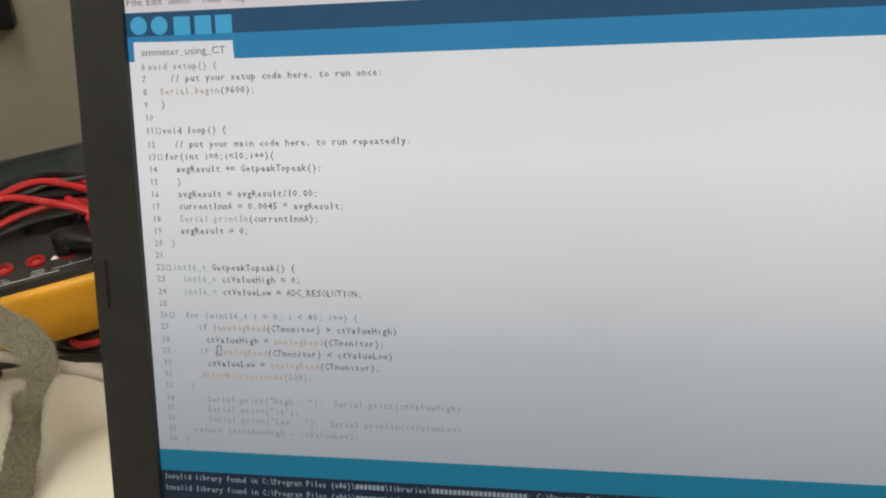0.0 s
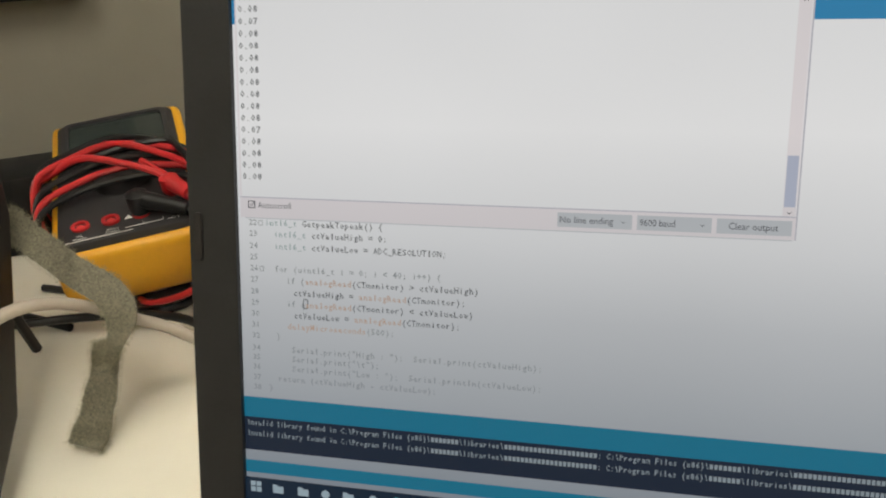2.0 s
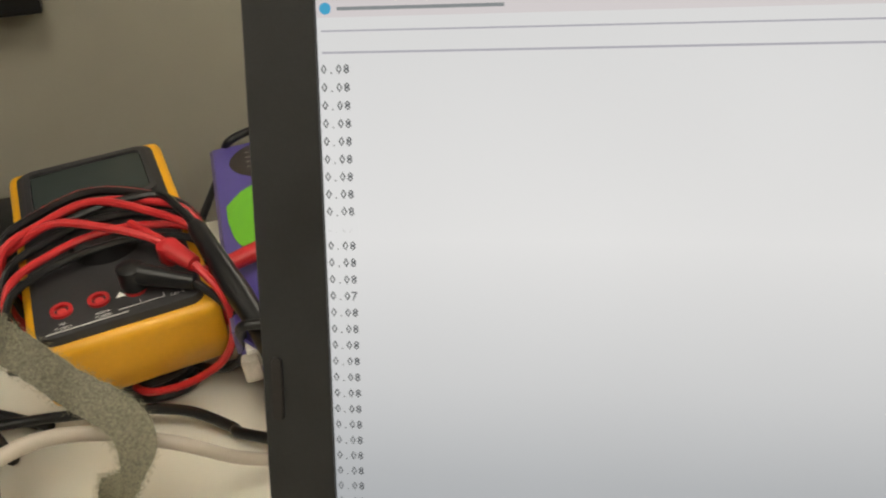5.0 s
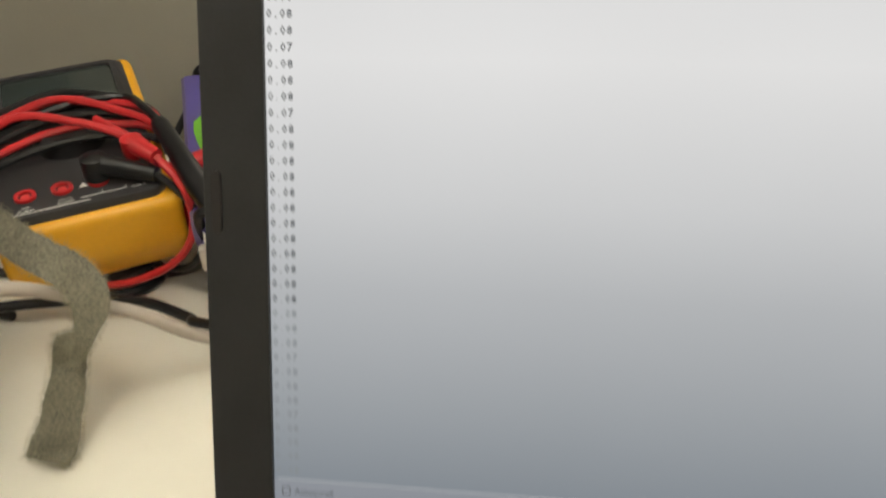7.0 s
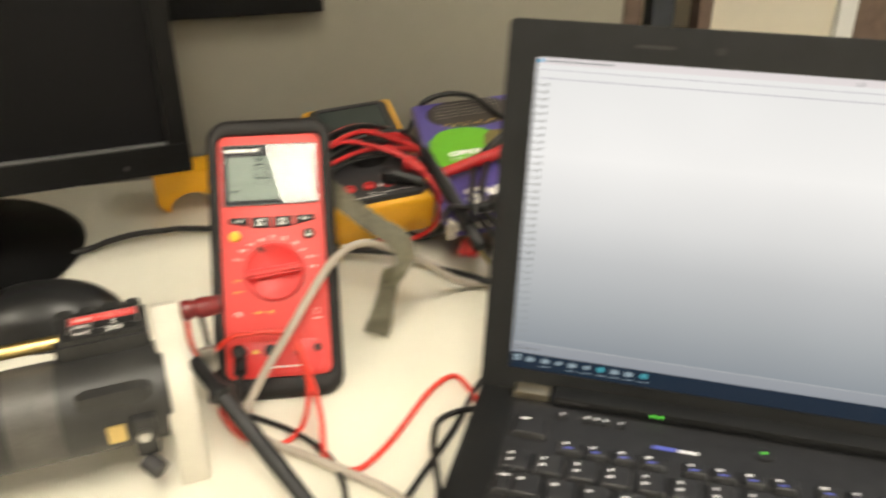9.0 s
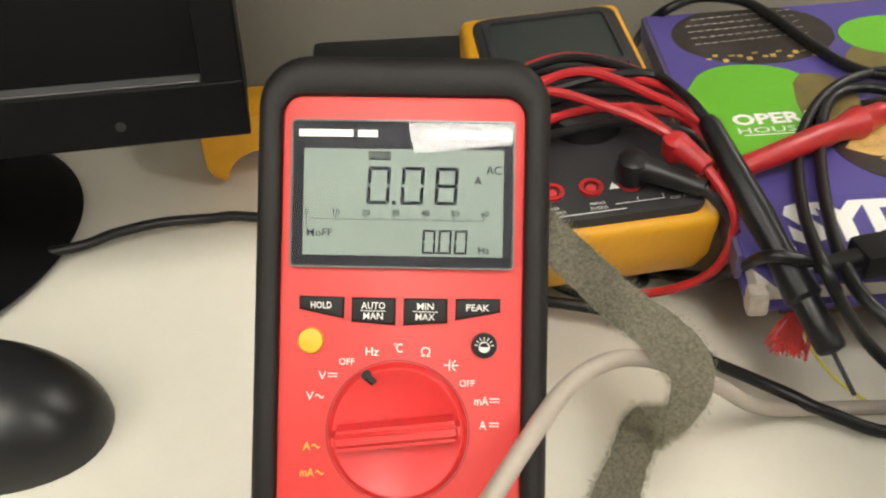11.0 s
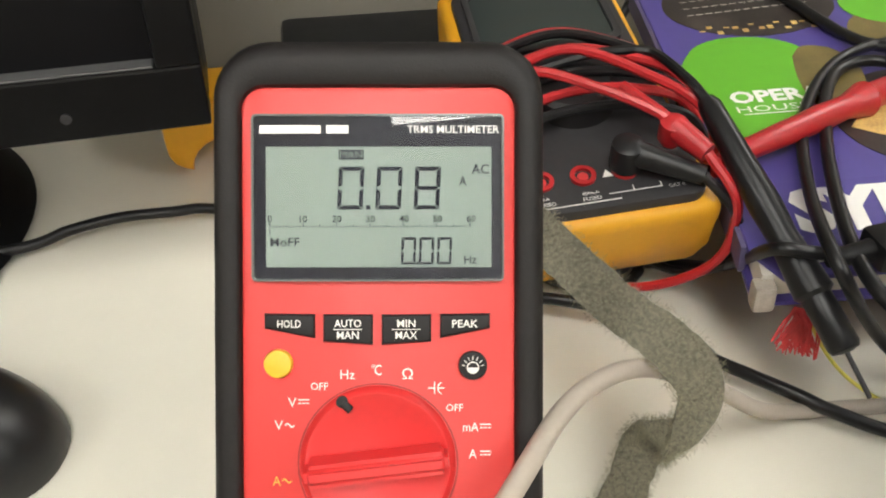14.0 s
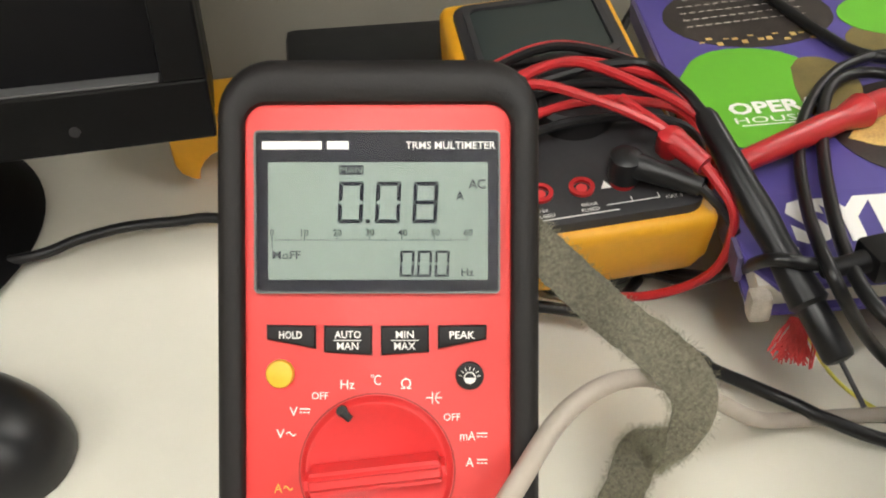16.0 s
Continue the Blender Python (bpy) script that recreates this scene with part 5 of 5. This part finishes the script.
# ---- the monitor, switched off ----
MY = 36.4
MON = Matrix.Translation((-0.2935, 0.1315, 0.088)) @ pose(0, 0, 0, 0, 0, MY) @ pose(0, 0, 0, -4)
monitor = thing("monitor", MON, "black desktop monitor, switched off, glossy bezel", "monitor")
part("housing", box(-0.50, 0.0, 0.006, 0.045, 0.0, 0.31, 0.004), MONBLK, monitor, smooth=True)
bez = part("bezel", box(-0.50, 0.0, -0.010, 0.006, 0.0, 0.0240, 0.0012, bm=box(-0.016, 0.0, -0.010, 0.006, 0.0240, 0.31, 0.0012, bm=box(-0.50, -0.484, -0.010, 0.006, 0.0240, 0.31, 0.0012, bm=box(-0.484, -0.016, -0.010, 0.006, 0.294, 0.31, 0.0012)))), MONBLK, monitor, "glossy black bezel")
part("bezel_lip", box(-0.484, -0.017, -0.0085, 0.0, 0.0228, 0.0246, 0.0006), MONLIP, monitor, "thin lighter edge under the screen")
part("screen", box(-0.484, -0.016, 0.0, 0.006, 0.0240, 0.294), MONSCR, monitor, "dark screen")
part("power_button", disc(-0.050, -0.0, 0.0020, 0.0, 0.0006, 16), FGREY, monitor).matrix_local = pose(0, -0.0101, 0.009, 90)
# glowing strip stands in for a highlight on the bezel's lower edge
part("power_light", box(-0.054, -0.046, -0.004, 0.004, -0.0010, 0.0001), SPOTW, monitor, "small white glow standing in for a highlight under the bezel")
part("maker_bar", box(-0.215, -0.150, -0.0104, -0.010, 0.0075, 0.0105), FGREY, monitor)
stand = part("neck", box(-0.30, -0.20, 0.046, 0.075, -0.08, 0.16, 0.004), MONBLK, monitor)
foot = part("foot", lathe([(0.112, -0.0), (0.116, 0.004), (0.108, 0.010), (0.04, 0.018), (0.001, 0.019)], 64), MONBLK, monitor, "round glossy foot", smooth=True)
foot.matrix_local = MON.inverted() @ pose(-0.512, 0.070, 0.0)

# ---- mouse ----
mouse = thing("computer_mouse", pose(-0.3555, 0.0035, 0, 0, 0, 23), "black glossy computer mouse", "mouse")
b = bmesh.new()
bmesh.ops.create_uvsphere(b, u_segments=40, v_segments=24, radius=1)
for v in b.verts:
    x, y, z = v.co
    s = lambda c, e: math.copysign(abs(c) ** e, c)
    v.co = (0.059 * s(x, 0.82), 0.0335 * s(y, 0.85) * (1 - 0.06 * x), max(-0.002, 0.0365 * max(z, -0.05) * (1 - 0.16 * x * x + 0.05 * x)) + 0.002)
part("shell", b, MOUSE, mouse, "glossy black shell", smooth=True)
part("wheel", rod((-0.034, -0.004, 0.0310), (-0.034, 0.004, 0.0310), 0.008, 20), RUBBER, mouse, "rubber scroll wheel", smooth=True)
part("base_rim", plate([(0.0535 * math.cos(2 * math.pi * i / 40), 0.0305 * math.sin(2 * math.pi * i / 40)) for i in range(40)], 0.0, 0.004, 0.001), FGREY, mouse)

# ---- the rheostat ----
RH = axes((-0.192, -0.070, 0), (0.799, 0.602, 0), (-0.602, 0.799, 0), (0, 0, 1))
rheo = thing("rheostat", RH, "black sliding rheostat with white ceramic ends and a rating plate", "rheostat")
part("tube", rod((-0.32, -0.018, 0.050), (-0.010, -0.018, 0.050), 0.0285, 48), RHEO, rheo, "black enamelled tube", smooth=True)
part("worn_band", rod((-0.095, -0.018, 0.050), (-0.068, -0.018, 0.050), 0.0287, 48), WIND, rheo, "worn grey band of winding", smooth=True)
for d, far in ((-0.004, 0.0), (-0.315, 1.0)):
    b = bmesh.new()
    prof = [(-0.050, 0.0), (-0.038, 0.0), (-0.036, 0.010), (-0.030, 0.024), (0.000, 0.024), (0.006, 0.010), (0.008, 0.0), (0.020, 0.0), (0.016, 0.030), (0.0135, 0.060), (0.0145, 0.082), (0.011, 0.0905), (0.004, 0.092), (-0.004, 0.086), (-0.020, 0.080), (-0.038, 0.070), (-0.047, 0.050)]
    plate(prof[::-1], -0.009, 0.008, 0.002, bm=b, both=True)
    bmesh.ops.transform(b, matrix=Matrix.Translation((d, 0, 0)) @ Matrix(((0, 0, 1, 0), (1, 0, 0, 0), (0, 1, 0, 0), (0, 0, 0, 1))), verts=b.verts)
    bmesh.ops.recalc_face_normals(b, faces=b.faces)
    part("end_plate", b, CERAMIC, rheo, "white ceramic end plate", smooth=True)
cb = box(-0.066, -0.015, -0.016, 0.0225, 0.058, 0.0885)
for v in cb.verts:
    if v.co.y < 0 and v.co.z > 0.07:
        v.co.y += 0.004
bmesh.ops.bevel(cb, geom=cb.edges[:], offset=0.0025, segments=2, affect="EDGES")
part("cover", cb, RHEO, rheo, "black moulded slider cover", smooth=True)
part("cover_skirt", box(-0.060, -0.018, -0.044, -0.010, 0.052, 0.072, 0.006), RHEO, rheo, smooth=True)
for i in range(4):
    part("ridge", rod((-0.060 + 0.0128 * i, 0.0210, 0.0890), (-0.060 + 0.0128 * i, 0.0210, 0.062), 0.0046, 14), RHEO, rheo, smooth=True)
label = part("rating_plate", box(-0.0195, 0.0195, -0.0112, 0.0112, 0, 0.0006), ALU, rheo, "metal rating plate")
label.matrix_local = pose(-0.0385, 0.0035, 0.0882, 3)
part("red_band", box(-0.0185, 0.0185, 0.0030, 0.0102, 0.0006, 0.0009), LABELR, label)
part("maker_bars", box(-0.0165, -0.0060, 0.0050, 0.0078, 0.0009, 0.0011), INKPINK, label)
letters("plate_word", "RHEOSTAT", INKPINK, label, 0.0075, 0.0046, 0.0009, width=0.0205, height=0.0040, align=0.5)
part("black_field", box(-0.0065, 0.0185, -0.0038, 0.0024, 0.0006, 0.0009), INKB, label)
part("black_field", box(-0.0065, 0.0185, -0.0102, -0.0044, 0.0006, 0.0009), INKB, label)
part("black_field", box(-0.0185, -0.0070, -0.0102, 0.0024, 0.0006, 0.0009), FGREY, label)
letters("plate_word", "AMPS", INKW, label, -0.0127, -0.0022, 0.0009, width=0.0092, height=0.0032, align=0.5)
letters("plate_word", "OHMS", INKW, label, -0.0127, -0.0090, 0.0009, width=0.0092, height=0.0032, align=0.5)
letters("plate_word", "2", INKW, label, 0.0055, -0.0026, 0.0009, height=0.0040, align=0.5, bold=0.02)
letters("plate_word", "210", INKW, label, 0.0055, -0.0094, 0.0009, height=0.0040, align=0.5, bold=0.02)
part("slide_rod", rod((-0.315, 0.0, 0.084), (-0.060, 0.0, 0.084), 0.0042, 16), BRASS, rheo, "brass slide rod", smooth=True)
post = [(0.0048, 0), (0.0062, 0.001), (0.0062, 0.006), (0.0046, 0.0075), (0.0058, 0.009), (0.0064, 0.012), (0.0058, 0.022), (0.0046, 0.0235)]
part("binding_post", lathe(post, 12, m=along((0.005, 0.0055, 0.085), (0.05, 0.0035, 0.085))), MAROON, rheo, "maroon plastic terminal", smooth=True)
part("brass_tab", box(-0.046, -0.036, -0.0475, -0.0445, 0.040, 0.052, 0.001), BRASS, rheo)
lever = part("clamp_bracket", box(-0.033, -0.020, -0.0520, -0.0440, 0.030, 0.056, 0.002), RHEO, rheo)
part("bolt", rod((-0.027, -0.052, 0.046), (-0.027, -0.056, 0.046), 0.0036, 6), STEEL, lever)
part("wing_nut", rod((-0.029, -0.050, 0.026), (-0.022, -0.058, 0.022), 0.0055, 10), FGREY, lever, smooth=True)
part("spring_clip", box(0.010, 0.020, -0.022, -0.018, 0.056, 0.072, 0.001), STEEL, rheo)
part("terminal_wire", tube([(0.016, 0.005, 0.080), (0.017, -0.001, 0.068), (0.017, -0.012, 0.058), (0.016, -0.020, 0.056)], 0.0016, 8), BLKWIRE, rheo, smooth=True)

# ---- the book ----
BK = axes((-0.0798, 0.1475, 0.0445), (0.8973, 0.3802, 0.0821), (-0.4108, 0.9625, 0.0322), (-0.0652, -0.0612, 0.9960))
book = thing("guide_book", BK, "purple guide book with green circles lying on an added box, worn corner", "book")
BW, BL, BZ = 0.1814, 0.2430, 0.014
BF = 0.010                               # the cover's front edge
part("page_block", box(0.003, BW - 0.003, BF + 0.003, BL - 0.003, 0.002, BZ - 0.002), PAGES, book, "off-white page block")
cover = part("front_cover", plate([(0.010, BF), (BW, BF), (BW, BL), (0.0, BL), (0.0, BF + 0.012)], BZ - 0.002, BZ, 0.0006), PURPLE, book, "purple front cover")
part("back_cover", box(0, BW, BF, BL, 0.0, 0.002), PURPLE, book)
part("spine", box(-0.002, 0.001, BF + 0.014, BL, 0.001, BZ - 0.001, 0.0006), SPINE, book, "dark spine")


def blob(name, pts, z, material, parent=cover):
    P = [v.xy for v in curve([(x, y, 0) for x, y in [*pts, pts[0]]], 6)][:-1]
    P = [(min(max(x, 0.001), BW - 0.001), min(max(y, 0.001), BL - 0.001)) for x, y in P]
    return part(name, plate(P, BZ, BZ + z), material, parent)


def circle(name, cx, cy, rx, ry, z, material):
    return blob(name, [(cx + rx * math.cos(2 * math.pi * i / 16), cy + ry * math.sin(2 * math.pi * i / 16)) for i in range(16)], z, material)


circle("dark_photo", 0.056, 0.210, 0.046, 0.037, 0.0002, DARKPH)
b = bmesh.new()
for v in (0.2005, 0.2085, 0.2165, 0.2245, 0.2325):
    for i in range(13):
        x = 0.021 + 0.0052 * i
        if ((x - 0.056) / 0.043) ** 2 + ((v - 0.210) / 0.034) ** 2 < 1:
            box(x, x + 0.0034, v + 0.0004 * i, v + 0.0004 * i + 0.0005, BZ + 0.0002, BZ + 0.0003, bm=b)
part("photo_lines", b, PAGES, cover)
b = bmesh.new()
for i in range(16):
    x = 0.023 + 0.0044 * i
    v = 0.1815 + 0.004 * math.sin(i * 2.3)
    box(x, x + 0.0030, v, v + 0.0012 + 0.0012 * (i % 3), BZ + 0.0002, BZ + 0.0003, bm=b)
part("photo_lights", b, GOLDPH, cover)
circle("olive_circle", 0.126, 0.170, 0.030, 0.022, 0.0002, OLIVE)
blob("green_shape", [(0.0044, 0.148), (0.0168, 0.167), (0.0349, 0.1735), (0.0565, 0.1686), (0.0685, 0.154), (0.060, 0.136), (0.0555, 0.119), (0.0524, 0.1036), (0.0419, 0.087), (0.030, 0.081), (0.010, 0.095), (0.0045, 0.125)], 0.0003, GREEN)
circle("green_circle", 0.131, 0.197, 0.029, 0.024, 0.0003, GREEN)
blob("olive_shape", [(0.0600, 0.1500), (0.0680, 0.1590), (0.0810, 0.1545), (0.0870, 0.1349), (0.0810, 0.1145), (0.0678, 0.1005), (0.0560, 0.1090), (0.0558, 0.1290)], 0.0004, OLIVE)
circle("gold_photo", 0.105, 0.092, 0.046, 0.040, 0.0002, DARKPH)
blob("gold_roof", [(0.064, 0.088), (0.076, 0.102), (0.094, 0.116), (0.112, 0.124), (0.140, 0.118), (0.130, 0.100), (0.110, 0.092), (0.090, 0.090), (0.078, 0.080)], 0.0004, GOLDPH)
blob("gold_roof", [(0.076, 0.078), (0.092, 0.086), (0.112, 0.086), (0.135, 0.090), (0.142, 0.078), (0.118, 0.066), (0.094, 0.066)], 0.0005, GOLDPH)
letters("title_word", "OPERA", INKW, cover, 0.0200, 0.1125, BZ + 0.0005, width=0.043, height=0.0092, bold=0.035)
letters("title_word", "HOUSE", INKW, cover, 0.0205, 0.1050, BZ + 0.0003, width=0.033, height=0.0048)
part("title_rule", box(0.0225, 0.0535, 0.1030, 0.1035, BZ + 0.0003, BZ + 0.0005), INKW, cover)
letters("title_word", "SYDNEY", INKW, cover, 0.0215, 0.0285, BZ + 0.0002, width=0.118, height=0.0200, bold=0.05)
part("title_rule", box(0.016, 0.160, 0.0150, 0.0158, BZ, BZ + 0.0003), INKW, cover)
part("title_bars", box(0.0180, 0.0215, 0.018, 0.026, BZ, BZ + 0.0003), INKW, cover)



def droop(ob):
    """Let the paperback's free front end sag under its own weight."""
    for c in ob.children:
        b = bmesh.new()
        b.from_mesh(c.data)
        for y in (-0.006, 0.006, 0.018, 0.030, 0.042, 0.054):
            bmesh.ops.bisect_plane(b, geom=b.verts[:] + b.edges[:] + b.faces[:], plane_co=(0, y, 0), plane_no=(0, 1, 0))
        for v in b.verts:
            if v.co.y < 0.06:
                v.co.z -= 0.020 * ((0.06 - v.co.y) / 0.08) ** 2
        b.to_mesh(c.data)
        b.free()
        droop(c)


droop(book)
# support added under the raised book, set back mostly out of sight
book_prop = thing("cardboard_box", BK @ pose(0.030, 0.045, -0.0003), "low brown box added under the guide book to prop it up", "box")
part("carton", box(0, BW - 0.050, 0, BL - 0.060, -0.0450, 0, 0.001), BROWN, book_prop)
part("tape", box(0.05, 0.075, -0.0004, BL - 0.0596, -0.0400, 0.0002), TORN, book_prop, "brown tape on the added box")

torn = thing("torn_corner", BK @ pose(0.004, 0.012, -0.003), "torn card at the book's worn corner", "card scrap")
part("scrap", box(-0.0045, 0.004, -0.0045, 0.003, -0.006, 0.006, 0.002), TORN, torn)
tassel = thing("tassel", pose(-0.0653, 0.1600, 0.0235), "frayed red thread tassel hanging from the book", "tassel")
b = bmesh.new()
rr = random.Random(3)
for i in range(90):
    a = rr.uniform(-2.3, -0.8)
    l = rr.uniform(0.007, 0.014)
    tube([(rr.uniform(-0.003, 0.003), 0.006, 0.012), (l * 0.5 * math.cos(a) + rr.uniform(-0.003, 0.003), l * 0.5 * math.sin(a) + 0.003, rr.uniform(0.003, 0.011)), (l * math.cos(a), l * math.sin(a) + 0.003, rr.uniform(0.0008, 0.006))], 0.0004, 4, 3, b)
threads = part("threads", b, TASSEL, tassel)
threads["kind"] = "stuff"

# ---- behind: orange holder and black adapter ----
holder = thing("orange_holder", pose(-0.366, 0.222, 0, 0, 0, 36), "orange-yellow plastic holder standing behind the monitor", "holder")
b = bmesh.new()
arch = [(-0.0255, 0.014), (-0.026, 0.022), (-0.026, 0.044), (0.040, 0.044), (0.040, 0.0), (0.030, 0.0)] + [(0.007 + 0.021 * math.cos(t), 0.004 + 0.018 * math.sin(t)) for t in [math.pi * k / 10 for k in range(11)]] + [(-0.019, 0.006), (-0.023, 0.009)]
plate([(x, y) for x, y in arch][::-1], -0.02, 0.02, 0.003, bm=b, both=True)
bmesh.ops.transform(b, matrix=pose(0, 0, 0, 90), verts=b.verts)
bmesh.ops.recalc_face_normals(b, faces=b.faces)
part("body", b, FYEL, holder, smooth=True)
adapter = thing("power_adapter", pose(-0.292, 0.282, 0, 0, 0, 32), "flat black power adapter box behind the meters", "power adapter")
part("case", box(-0.055, 0.045, -0.025, 0.035, 0.0, 0.058, 0.005), LAPTOP, adapter, smooth=True)


# ---- what moves ----
def motions():
    at = lambda u, v, w: LID @ Matrix.Translation((u, v, w))
    back = -0.0030
    walk(serial, [(0.0, at(0, 0, back)), (0.5334, at(0, 0, back)), (0.5667, at(0, 0, 0.0002)), (3.1334, at(0, 0, 0.0002)), (3.1667, at(0, 0, back)), (16.0, at(0, 0, back))])
    walk(full, [(0.0, at(0, 0, back - 0.001)), (3.1334, at(0, 0, back - 0.001)), (3.1667, at(0, 0, 0.0004)), (16.0, at(0, 0, 0.0004))])
    # the empty line scrolls up with the readings
    rows = [(0.0, at(0, 0.1182, back - 0.0015)), (3.1334, at(0, 0.1182, back - 0.0015)), (3.1667, at(0, 0.1766 - 14 * PITCH, 0.0008))]
    for k in range(1, 14):
        t = 3.1667 + 0.31 * k
        rows += [(t - 0.034, at(0, 0.1766 - (15 - k) * PITCH, 0.0008)), (t, at(0, 0.1766 - (14 - k) * PITCH, 0.0008))]
    rows += [(7.30, at(0, 0.1766 - PITCH, 0.0008)), (7.3334, at(0, 0.1766, 0.0008)), (7.63, at(0, 0.1766, 0.0008)), (7.6667, at(0, 0.1766, back - 0.0015)), (16.0, at(0, 0.1766, back - 0.0015))]
    walk(blank, rows)


motions()
